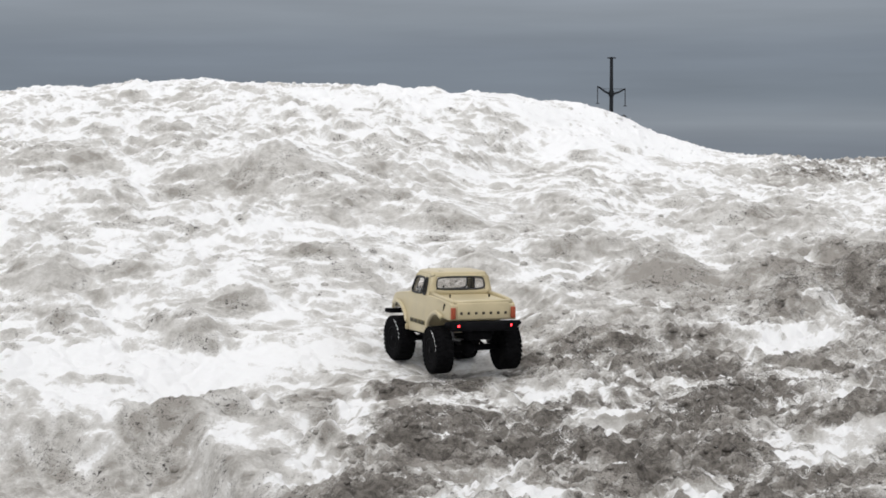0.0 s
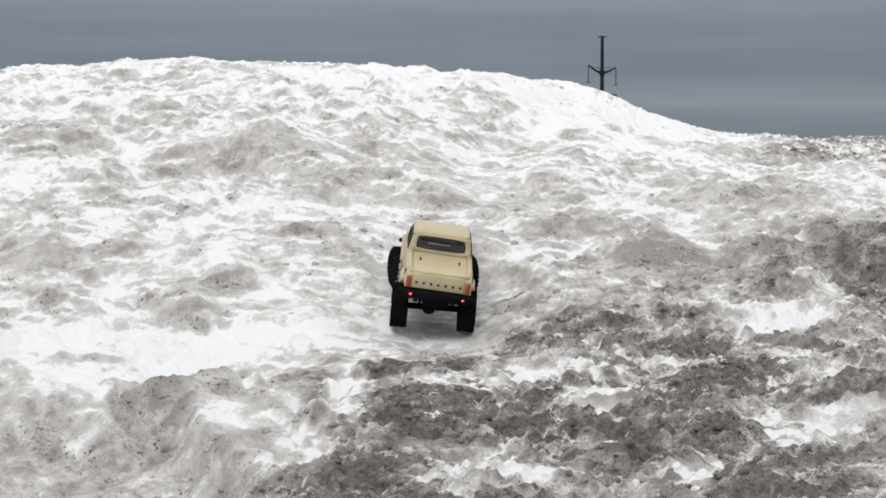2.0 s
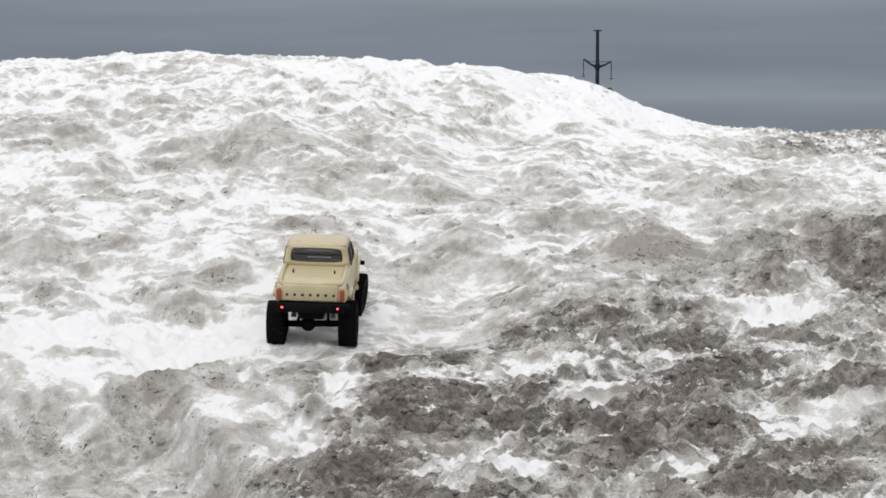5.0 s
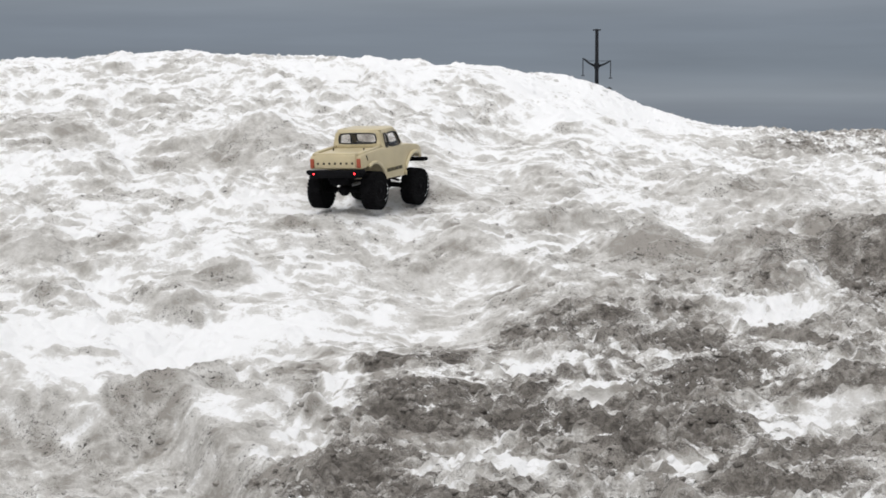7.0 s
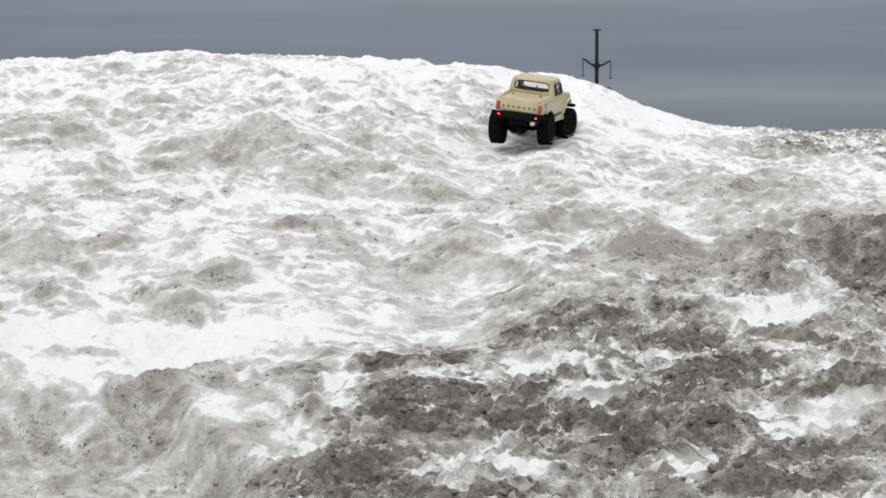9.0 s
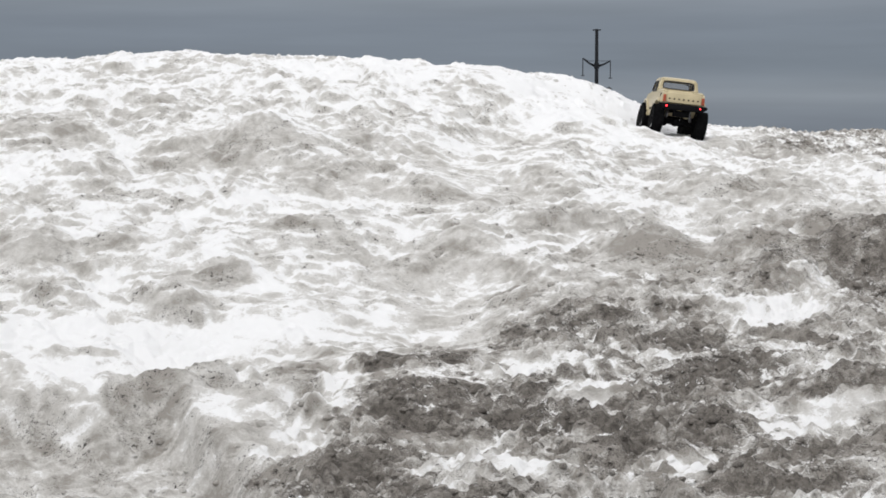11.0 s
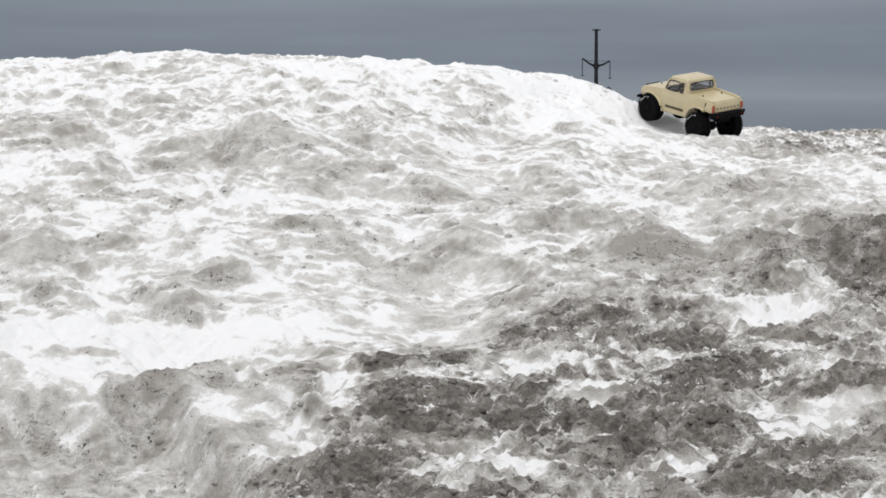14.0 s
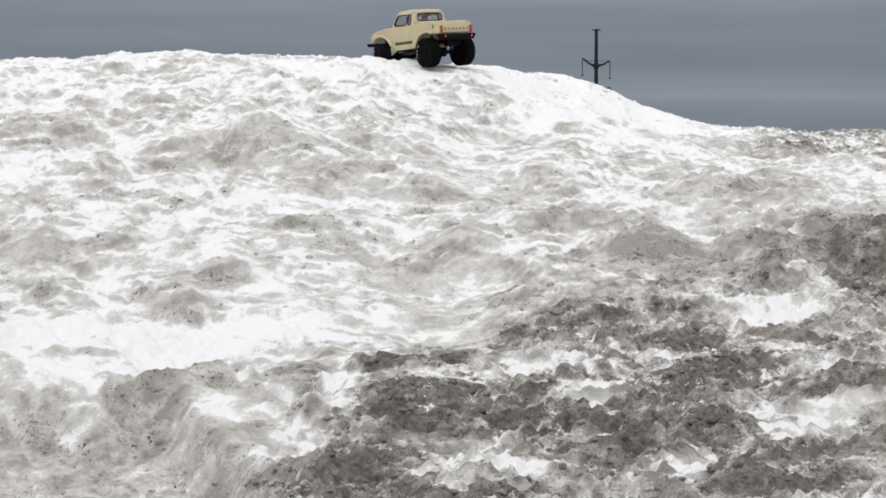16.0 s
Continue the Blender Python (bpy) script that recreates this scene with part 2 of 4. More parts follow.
def swell(x, y, height, radius):
    """A broad rise or hollow of the heap."""
    swells.append((x, y, height, radius))


def lump(x, y, radius, height, dirt):
    """A block of old dirty snow that stands out of the slope."""
    lumps.append((x, y, radius, height, dirt))


def patch(x, y, rx, ry, dirt, grime):
    """A stretch of old dirty snow (dirt above 0) or of clean drifted snow (below 0); grime darkens it with soil."""
    patches.append((x, y, rx, ry, dirt, grime))


PLANE = (1.274, -0.0002, 0.0136)
swell(-2.40, 2.40, 0.056, 1.15)
swell(-1.20, 2.40, 0.254, 1.15)
swell(0.00, 2.40, 0.324, 1.15)
swell(1.20, 2.40, 0.055, 1.15)
swell(2.40, 2.40, -0.036, 1.15)
swell(-2.40, 3.80, 0.108, 1.15)
swell(-1.20, 3.80, -0.024, 1.15)
swell(0.00, 3.80, -0.226, 1.15)
swell(1.20, 3.80, 0.120, 1.15)
swell(2.40, 3.80, 0.235, 1.15)
swell(-2.40, 5.20, 0.121, 1.15)
swell(-1.20, 5.20, 0.166, 1.15)
swell(0.00, 5.20, 0.298, 1.15)
swell(1.20, 5.20, 0.213, 1.15)
swell(2.40, 5.20, -0.172, 1.15)
swell(-2.40, 6.60, 0.345, 1.15)
swell(-1.20, 6.60, 0.111, 1.15)
swell(0.00, 6.60, 0.100, 1.15)
swell(1.20, 6.60, -0.067, 1.15)
swell(2.40, 6.60, 0.840, 1.15)
swell(-2.40, 8.00, 0.688, 1.15)
swell(-1.20, 8.00, -0.096, 1.15)
swell(0.00, 8.00, 0.979, 1.15)
swell(1.20, 8.00, -0.118, 1.15)
swell(2.40, 8.00, -0.046, 1.15)
swell(-2.40, 9.40, 0.344, 1.15)
swell(-1.20, 9.40, 0.279, 1.15)
swell(0.00, 9.40, 0.293, 1.15)
swell(1.20, 9.40, -0.164, 1.15)
swell(2.40, 9.40, 1.101, 1.15)
swell(-0.05, 4.60, 0.007, 0.14)
swell(-0.16, 4.90, -0.023, 0.14)
swell(-0.20, 5.15, -0.010, 0.14)
swell(0.03, 5.24, -0.072, 0.14)
swell(0.04, 4.91, -0.056, 0.14)
swell(-0.16, 4.38, 0.027, 0.14)
swell(-0.57, 5.53, 0.035, 0.14)
swell(-0.21, 5.72, 0.023, 0.14)
swell(-0.26, 6.08, -0.034, 0.14)
swell(0.01, 5.98, -0.022, 0.14)
swell(-0.04, 6.32, 0.018, 0.14)
swell(0.21, 6.20, -0.004, 0.14)
swell(0.11, 6.54, -0.028, 0.14)
swell(0.31, 6.47, 0.030, 0.14)
swell(0.17, 6.81, -0.051, 0.14)
swell(0.38, 6.73, 0.037, 0.14)
swell(0.29, 7.08, -0.061, 0.14)
swell(0.96, 7.69, -0.036, 0.14)
swell(0.93, 8.00, -0.138, 0.14)
swell(0.81, 8.26, 0.025, 0.14)
swell(1.30, 7.80, -0.006, 0.14)
swell(1.23, 8.10, -0.096, 0.14)
swell(0.57, 8.00, -0.061, 0.14)
swell(0.35, 7.84, -0.017, 0.14)
swell(0.23, 7.63, 0.036, 0.14)
swell(-0.07, 7.71, 0.024, 0.14)
swell(-0.25, 7.86, -0.068, 0.14)
swell(-2.10, 8.20, 0.038, 0.30)
swell(-1.68, 8.20, -0.008, 0.30)
swell(-1.26, 8.20, 0.035, 0.30)
swell(-0.84, 8.20, -0.032, 0.30)
swell(-0.42, 8.20, -0.004, 0.30)
swell(-0.00, 8.20, -0.041, 0.30)
swell(0.42, 8.20, 0.083, 0.30)
swell(0.84, 8.20, 0.020, 0.30)
swell(1.26, 8.20, 0.110, 0.30)
swell(1.40, 9.40, 0.031, 0.30)
swell(1.85, 9.40, -0.019, 0.30)
swell(2.30, 9.40, -0.105, 0.30)
swell(2.75, 9.40, 0.009, 0.30)
swell(0.37, 8.22, -0.018, 0.12)
swell(0.53, 8.25, 0.010, 0.10)
swell(0.86, 8.32, -0.020, 0.14)
swell(1.22, 8.42, -0.030, 0.20)
swell(0.90, 8.00, 0.018, 0.09)
swell(-1.115, 8.16, 0.013, 0.12)
swell(-1.75, 8.05, -0.010, 0.20)
swell(-1.30, 8.05, -0.026, 0.16)
swell(-0.95, 8.10, -0.015, 0.20)
swell(-0.62, 8.10, -0.016, 0.18)
swell(-0.06, 8.16, -0.014, 0.08)
swell(0.30, 8.12, -0.020, 0.08)
swell(0.52, 8.28, 0.012, 0.10)
swell(0.72, 8.28, 0.022, 0.12)
swell(1.37, 8.40, -0.024, 0.10)
swell(1.55, 9.09, -0.024, 0.15)
swell(1.95, 8.90, -0.020, 0.20)
swell(2.20, 9.00, -0.020, 0.20)
swell(-0.30, 7.76, 0.050, 0.07)
swell(-0.14, 7.78, 0.035, 0.06)
lump(-0.68, 4.41, 0.10, 0.050, 0.3)
lump(-0.52, 3.76, 0.03, 0.030, 0.5)
lump(-0.58, 4.50, 0.06, 0.040, 0.5)
lump(-0.32, 4.22, 0.04, 0.040, 0.7)
lump(-0.45, 4.10, 0.08, 0.020, 0.3)
lump(-0.78, 4.29, 0.15, 0.000, 0.3)
lump(-0.02, 4.54, 0.08, 0.020, 0.5)
lump(0.02, 4.26, 0.15, 0.030, 0.7)
lump(-0.17, 3.82, 0.14, 0.030, 0.8)
lump(0.07, 3.63, 0.17, 0.030, 0.7)
lump(-0.18, 4.54, 0.07, 0.020, 0.6)
lump(-0.12, 4.24, 0.12, 0.020, 0.8)
lump(-0.26, 3.68, 0.09, 0.000, 0.8)
lump(-0.42, 3.82, 0.07, 0.000, 0.4)
lump(0.21, 4.32, 0.12, 0.010, 0.6)
lump(-0.09, 3.58, 0.10, 0.000, 0.7)
lump(0.48, 4.21, 0.06, 0.030, 0.6)
lump(0.63, 4.41, 0.07, 0.040, 0.6)
lump(0.99, 4.23, 0.14, 0.065, 0.5)
lump(1.30, 5.35, 0.16, 0.140, 0.6)
lump(0.95, 5.43, 0.14, 0.100, 0.5)
lump(0.98, 5.18, 0.10, 0.070, 0.4)
lump(0.64, 5.47, 0.14, 0.070, 0.3)
lump(0.53, 5.18, 0.15, 0.030, 0.4)
lump(1.14, 5.54, 0.07, 0.090, 0.7)
lump(0.60, 4.02, 0.06, 0.030, 0.6)
lump(0.73, 3.82, 0.07, 0.030, 0.6)
lump(0.61, 3.58, 0.08, 0.030, 0.6)
lump(0.35, 4.50, 0.08, 0.030, 0.5)
lump(0.75, 4.50, 0.06, 0.030, 0.6)
lump(0.36, 3.89, 0.05, 0.030, 0.6)
lump(1.13, 4.86, 0.08, 0.030, 0.5)
lump(0.28, 4.16, 0.08, 0.030, 0.5)
lump(0.49, 3.77, 0.07, 0.030, 0.6)
lump(0.80, 3.58, 0.08, 0.030, 0.5)
lump(0.27, 4.91, 0.14, 0.020, 0.5)
lump(0.42, 4.86, 0.09, 0.020, 0.5)
lump(-1.23, 5.44, 0.13, 0.040, 0.4)
lump(-0.74, 5.00, 0.09, 0.040, 0.3)
lump(-1.10, 5.07, 0.06, 0.030, 0.4)
lump(-0.95, 5.51, 0.10, 0.030, 0.3)
lump(-0.61, 6.62, 0.19, 0.070, 0.4)
lump(-0.30, 6.69, 0.13, 0.030, 0.4)
lump(-0.05, 6.16, 0.11, 0.030, 0.4)
lump(-1.44, 6.75, 0.17, 0.040, 0.4)
lump(-0.99, 6.56, 0.10, 0.030, 0.3)
lump(-0.40, 6.30, 0.12, 0.020, 0.3)
lump(0.06, 5.51, 0.09, 0.030, 0.3)
lump(0.32, 5.75, 0.10, 0.030, 0.3)
lump(0.96, 6.33, 0.13, 0.030, 0.3)
lump(1.18, 6.13, 0.11, 0.030, 0.3)
lump(0.71, 7.50, 0.06, 0.030, 0.5)
lump(0.11, 5.34, 0.15, 0.010, 0.2)
lump(-0.13, 5.10, 0.13, 0.010, 0.1)
lump(-0.45, 4.78, 0.19, 0.000, -0.5)
lump(-0.74, 4.71, 0.18, 0.000, -0.5)
lump(-1.03, 4.84, 0.17, 0.000, -0.4)
lump(-0.31, 4.36, 0.07, -0.030, -0.7)
lump(-0.33, 4.01, 0.07, -0.020, -0.7)
lump(-0.26, 4.47, 0.07, -0.010, -0.6)
lump(0.10, 3.91, 0.09, -0.010, -0.7)
lump(0.23, 3.79, 0.06, 0.000, -0.6)
lump(-0.03, 3.99, 0.05, 0.000, -0.5)
lump(0.93, 4.85, 0.09, -0.020, -0.5)
lump(0.87, 4.06, 0.06, -0.010, -0.5)
lump(-0.55, 4.37, 0.05, 0.000, -0.5)
lump(-0.52, 3.64, 0.07, 0.000, -0.5)
lump(0.35, 4.70, 0.07, 0.000, -0.4)
lump(-1.03, 4.56, 0.07, 0.000, -0.4)
lump(-0.94, 5.15, 0.14, 0.000, -0.3)
lump(0.65, 6.58, 0.25, 0.000, -0.2)
lump(0.46, 7.45, 0.26, 0.000, -0.3)
lump(-0.20, 7.52, 0.47, 0.000, -0.2)
lump(0.94, 7.20, 0.22, 0.000, -0.3)
patch(-0.05, 3.57, 0.26, 0.24, 0.70, 0.25)
patch(-0.01, 4.18, 0.20, 0.14, 0.60, 0.25)
patch(0.09, 3.69, 0.17, 0.23, -0.60, -0.30)
patch(-0.18, 4.49, 0.06, 0.05, 0.50, 0.25)
patch(-0.01, 4.71, 0.09, 0.20, 0.50, 0.20)
patch(-0.27, 4.34, 0.07, 0.17, -0.60, -0.30)
patch(-0.34, 4.08, 0.06, 0.06, -0.60, -0.30)
patch(-0.48, 3.96, 0.11, 0.04, -0.60, -0.30)
patch(-0.73, 4.36, 0.10, 0.17, 0.30, 0.00)
patch(-0.48, 4.04, 0.09, 0.12, 0.40, 0.10)
patch(-0.98, 4.29, 0.09, 0.13, 0.20, 0.00)
patch(-0.98, 4.56, 0.09, 0.09, -0.50, 0.00)
patch(-0.89, 4.32, 0.05, 0.04, -0.60, 0.00)
patch(-0.58, 4.46, 0.07, 0.15, 0.40, 0.00)
patch(-0.33, 4.40, 0.03, 0.16, 0.50, 0.20)
patch(-0.52, 4.30, 0.08, 0.07, -0.60, 0.00)
patch(1.22, 5.24, 0.13, 0.40, 0.70, 0.25)
patch(0.96, 4.19, 0.10, 0.04, 0.70, 0.25)
patch(0.91, 5.31, 0.13, 0.17, 0.50, 0.10)
patch(0.59, 5.30, 0.15, 0.20, 0.40, 0.00)
patch(0.27, 4.91, 0.23, 0.25, 0.30, 0.10)
patch(0.93, 4.90, 0.14, 0.07, -0.60, -0.30)
patch(0.25, 4.52, 0.13, 0.06, -0.60, -0.20)
patch(1.45, 6.68, 0.19, 0.16, -0.40, -0.20)
patch(-1.21, 5.33, 0.12, 0.08, 0.40, 0.00)
patch(-1.09, 5.03, 0.05, 0.04, 0.30, 0.00)
patch(-0.75, 4.95, 0.10, 0.06, 0.30, 0.00)
patch(-0.80, 4.76, 0.45, 0.08, -0.60, -0.20)
patch(-0.47, 4.96, 0.20, 0.10, -0.40, 0.00)
patch(-1.37, 6.70, 0.15, 0.17, 0.30, 0.00)
patch(-0.64, 6.50, 0.19, 0.08, 0.50, 0.00)
patch(-0.30, 6.68, 0.13, 0.14, 0.30, 0.00)
patch(-0.24, 6.28, 0.20, 0.18, 0.30, 0.00)
patch(-0.05, 6.56, 0.12, 0.18, 0.20, 0.00)
patch(0.42, 7.74, 0.19, 0.40, -0.60, -0.20)
patch(0.80, 8.09, 0.23, 0.40, -0.60, -0.20)
patch(0.08, 5.45, 0.10, 0.05, 0.20, 0.00)
patch(0.96, 6.16, 0.29, 0.12, 0.20, 0.00)
patch(0.69, 7.45, 0.05, 0.04, 0.30, 0.00)
patch(0.41, 4.00, 0.06, 0.17, 0.60, 0.25)
patch(0.63, 4.37, 0.10, 0.11, 0.60, 0.25)
patch(0.60, 3.99, 0.05, 0.17, 0.50, 0.25)
patch(0.78, 4.45, 0.10, 0.11, 0.50, 0.20)
patch(0.77, 3.77, 0.11, 0.04, 0.60, 0.25)
patch(0.63, 3.51, 0.12, 0.04, 0.60, 0.25)
patch(0.36, 4.30, 0.09, 0.06, -0.50, -0.30)
patch(0.91, 4.13, 0.12, 0.04, -0.60, -0.30)
patch(0.51, 3.70, 0.07, 0.06, -0.50, -0.30)
patch(0.59, 4.71, 0.12, 0.04, 0.40, 0.20)
patch(1.05, 5.08, 0.08, 0.07, -0.30, -0.20)
patch(1.47, 7.64, 0.21, 0.40, 0.50, 0.25)
patch(1.17, 7.38, 0.09, 0.15, -0.20, 0.00)
patch(-1.70, 7.36, 0.14, 0.14, -0.30, 0.00)
patch(-1.27, 7.62, 0.36, 0.17, 0.10, 0.00)
patch(-0.19, 7.26, 0.29, 0.18, 0.10, 0.00)
patch(0.15, 7.25, 0.11, 0.10, 0.20, 0.00)
patch(-0.64, 5.95, 0.22, 0.12, -0.30, 0.00)
patch(-1.06, 5.83, 0.27, 0.11, -0.20, 0.00)
patch(-0.90, 6.35, 0.22, 0.16, 0.20, 0.00)
patch(1.29, 7.57, 0.31, 0.31, 0.50, 0.20)
patch(-0.25, 5.50, 0.21, 0.15, 0.20, 0.00)
patch(0.19, 5.31, 0.25, 0.17, 0.20, 0.00)
patch(0.28, 4.11, 0.12, 0.04, 0.40, 0.20)
patch(-0.26, 4.96, 0.20, 0.10, 0.10, 0.00)


def lattice(x, y, seed):
    """Smooth gradient noise, about -0.7 to 0.7, on arrays."""
    xi, yi = np.floor(x).astype(np.int64), np.floor(y).astype(np.int64)
    xf, yf = x - xi, y - yi
    u, v = xf * xf * xf * (xf * (xf * 6 - 15) + 10), yf * yf * yf * (yf * (yf * 6 - 15) + 10)

    def corner(i, j):
        h = ((xi + i) * 374761393 + (yi + j) * 668265263 + seed * 974634541) & 0xFFFFFFFF
        h = ((h ^ (h >> 13)) * 1274126177) & 0xFFFFFFFF
        ang = ((h ^ (h >> 16)) & 0xFFFF) / 65536.0 * 2 * np.pi
        return np.cos(ang) * (xf - i) + np.sin(ang) * (yf - j)

    n0 = corner(0, 0) * (1 - u) + corner(1, 0) * u
    n1 = corner(0, 1) * (1 - u) + corner(1, 1) * u
    return n0 * (1 - v) + n1 * v


def smooth(v, lo, hi):
    t = np.clip((v - lo) / (hi - lo), 0, 1)
    return t * t * (3 - 2 * t)


def heap(x, y):
    """The height of the broad form of the heap, without its lumps."""
    z = PLANE[0] + PLANE[1] * x + PLANE[2] * np.minimum(y, 10)
    for cx, cy, a, s in swells:
        z = z + a * np.exp(-((x - cx) ** 2 + (y - cy) ** 2) / (2 * s * s))
    # the flanks run down to the flat land
    far = np.maximum(np.maximum(np.abs(x) - 4.0, y - 11.5), np.maximum(-2.5 - y, 0))
    return z * (1 - smooth(far, 0.0, 5.0)), smooth(far, 0.0, 5.0)


def trodden(x, y):
    """1 where the truck's tyres have pressed the snow, 0 elsewhere."""
    t = np.zeros_like(x)
    for _, m in TRUCK_ROWS:
        for q in ((0.0, 0.093), (0.0, -0.093), (0.313, 0.093), (0.313, -0.093)):
            p = m @ Vector((*q, -0.061))
            k = np.nonzero((np.abs(x - p.x) < 0.3) & (np.abs(y - p.y) < 0.3))[0]
            t[k] = np.maximum(t[k], np.exp(-((x[k] - p.x) ** 2 + (y[k] - p.y) ** 2) / 0.012))
    return t


def surface(x, y):
    """Height of the snow, the same without its finest grain, and the dirt that does not hang on the slope."""
    z, out = heap(x, y)
    near = 1 - out
    # ploughed-up dirty snow: low down on one side, and on the far shoulder
    rag = 0.22 * lattice(x * 2.2, y * 2.2, 5) + 0.14 * lattice(x * 6, y * 6, 6)
    rim = y - 4.64 - 0.58 * np.maximum(x, 0) + rag
    low = smooth(x + 0.7 * rag, -0.48, -0.26) * (1 - smooth(rim, -0.12, 0.22)) * (1 - 0.32 * smooth(x, 0.3, 0.9))
    halo = smooth(x, 0.0, 0.4) * (1 - smooth(rim, 0.2, 1.1))
    back = smooth(x + 0.5 * rag, 1.27, 1.50) * smooth(y + 0.8 * rag, 7.35, 7.75)
    region = np.clip(np.maximum(low, back), 0, 1)
    fine_x, fine_y = lattice(x * 13, y * 13, 13), lattice(x * 13, y * 13, 14)
    wx, wy = x + 0.09 * lattice(x * 4, y * 4, 11) + 0.022 * fine_x, y + 0.09 * lattice(x * 4, y * 4, 12) + 0.022 * fine_y
    big = lattice(wx * 2.3, wy * 2.3, 1)
    mid = np.tanh(3.2 * lattice(wx * 3.5, wy * 4.8, 2)) / 2.6
    clod = np.abs(lattice(wx * 5.4, wy * 7.4, 4)) ** 0.8 - 0.29
    small = np.tanh(4 * (np.abs(lattice(wx * 11.5, wy * 16, 3)) - 0.22)) / 4
    tiny = lattice(wx * 31, wy * 31, 8)
    grain = lattice(x * 62, y * 62, 9)
    # away from the slope in view the heap is weathered smooth
    away = np.maximum(np.maximum(np.abs(x - 0.05) - 2.4, 3.0 - y), y - 9.8)
    keen = np.exp(-np.maximum(away, 0) / 0.5)
    press = trodden(x, y)
    calm = near * keen * (1 - 0.75 * press) * (1 - 0.6 * np.exp(-((y - 8.25) / 0.35) ** 2)) * (0.85 - 0.15 * region) * (1 - 0.45 * smooth(-x, 0.3, 0.45) * (1 - smooth(y, 4.3, 4.7)))
    soft = z - 0.007 * press + calm * (0.050 * big + 0.050 * mid + 0.055 * clod + (0.042 + 0.022 * region) * small)
    # the bank of bare ice: a step down towards the front on one side
    edge = 4.42 - 0.50 * smooth(x, -0.70, -0.36) + 0.10 * lattice(x * 5, y * 5, 21) + 0.03 * fine_x
    bank = smooth(-x, 0.28, 0.42)
    soft = soft - 0.12 * near * bank * (1 - smooth(y, edge - 0.20, edge))
    # stains: broad and fine together, drawn out by the melt
    stain = 0.40 * lattice(wx * 2.3, wy * 2.6, 31) + 0.36 * lattice(wx * 4.9, wy * 5.8, 32) + 0.30 * lattice(wx * 11, wy * 13, 33) + 0.24 * lattice(wx * 24, wy * 28, 34)
    # fresh snow lies in long thin drifts in the furrows
    drift = np.maximum(1 - smooth(np.abs(lattice(wx * 2.1 + 0.6 * wy, wy * 3.3, 41) + 0.10 * fine_y), 0.015, 0.13),
                       0.8 * (1 - smooth(np.abs(lattice(wx * 4.6 + 0.9 * wy, wy * 7.5, 42) + 0.08 * tiny), 0.02, 0.14)))
    drift = np.maximum(drift, (0.35 + 0.65 * region) * (1 - smooth(np.abs(lattice(wx * 8.5 - 1.5 * wy, wy * 13, 43) + 0.08 * tiny), 0.03, 0.16)))
    dirt = 0.475 + (0.76 + 0.25 * region) * stain - (0.32 + 0.22 * region) * drift + 0.12 * mid + clod * (0.1 + 0.4 * region) + small * (0.25 + 0.4 * region) + tiny * (0.10 + 0.15 * region)
    dirt = dirt + 0.10 * smooth(x, -0.55, -0.3) * (1 - smooth(x, 0.4, 0.6)) * (1 - smooth(y, 4.5, 4.8))
    dirt = dirt + 0.17 * bank * smooth(y, edge - 0.55, edge - 0.25) * (1 - smooth(y, edge - 0.03, edge + 0.05))
    dirt = dirt + 0.08 * bank * (1 - smooth(y, edge - 0.3, edge))
    lay = np.zeros_like(x)
    for cx, cy, r, h, d in lumps:
        k = np.nonzero((np.abs(x - cx) < 3 * r) & (np.abs(y - cy) < 3 * r))[0]
        q = ((x[k] - cx) ** 2 + ((y[k] - cy) * 1.1) ** 2) / (r * r)
        q = np.maximum(q * (1 + 0.9 * mid[k]) + 0.9 * clod[k] + 0.6 * small[k], 0)
        soft[k] += h * np.exp(-q ** 1.3) * near[k]
        lay[k] += d * np.exp(-q ** 1.5)
    soil = np.zeros_like(x)
    for cx, cy, rx, ry, d, g in patches:
        k = np.nonzero((np.abs(x - cx) < 2.6 * rx) & (np.abs(y - cy) < 2.6 * ry))[0]
        q = ((x[k] - cx) / rx) ** 2 + ((y[k] - cy) / ry) ** 2
        q = np.exp(-np.maximum(q * (1 + 1.1 * mid[k]) + 1.1 * clod[k] + 1.2 * small[k] + 0.9 * stain[k], 0) ** 1.4)
        lay[k], soil[k] = lay[k] * (1 - 0.7 * q) + d * q, soil[k] * (1 - 0.5 * q) + 0.6 * g * q
    dirt = dirt + 0.6 * np.clip(lay, -0.8, 0.8) + 0.40 * region + 0.16 * halo + 0.12 * press + 0.08 * smooth(y, 4.9, 5.3) * (1 - smooth(y, 6.0, 6.8)) * smooth(x, -0.5, 0.0) - 0.17 * (1 - region) * smooth(y, 6.9, 8.1)
    dirt = 0.22 + (dirt - 0.22) * keen
    grime = keen * np.clip(0.56 * low + 0.52 * back + 0.18 * halo + 0.20 * bank * (1 - smooth(y, edge - 0.1, edge)) + 0.45 * np.clip(lay, -0.8, 0.6) * (0.3 + low) + 0.5 * stain * low - 0.3 * drift * low + soil - 0.08, 0, 1) * near
    full = soft + near * keen * (1 - 0.75 * press) * ((0.014 + 0.014 * region) * tiny + (0.007 + 0.007 * region) * grain)
    return full, soft, dirt, grime, near, bank


def spaced(lo, hi, step, grow, reach):
    """Even steps from lo to hi, then ever wider ones out to the reach on both sides."""
    mid = np.arange(lo, hi, step)
    wide, s = [], step
    while (wide[-1] if wide else 0) < reach:
        s = min(s * grow, 400)
        wide.append((wide[-1] if wide else 0) + s)
    wide = np.array(wide)
    return np.concatenate([(lo - wide)[::-1], mid, mid[-1] + wide])


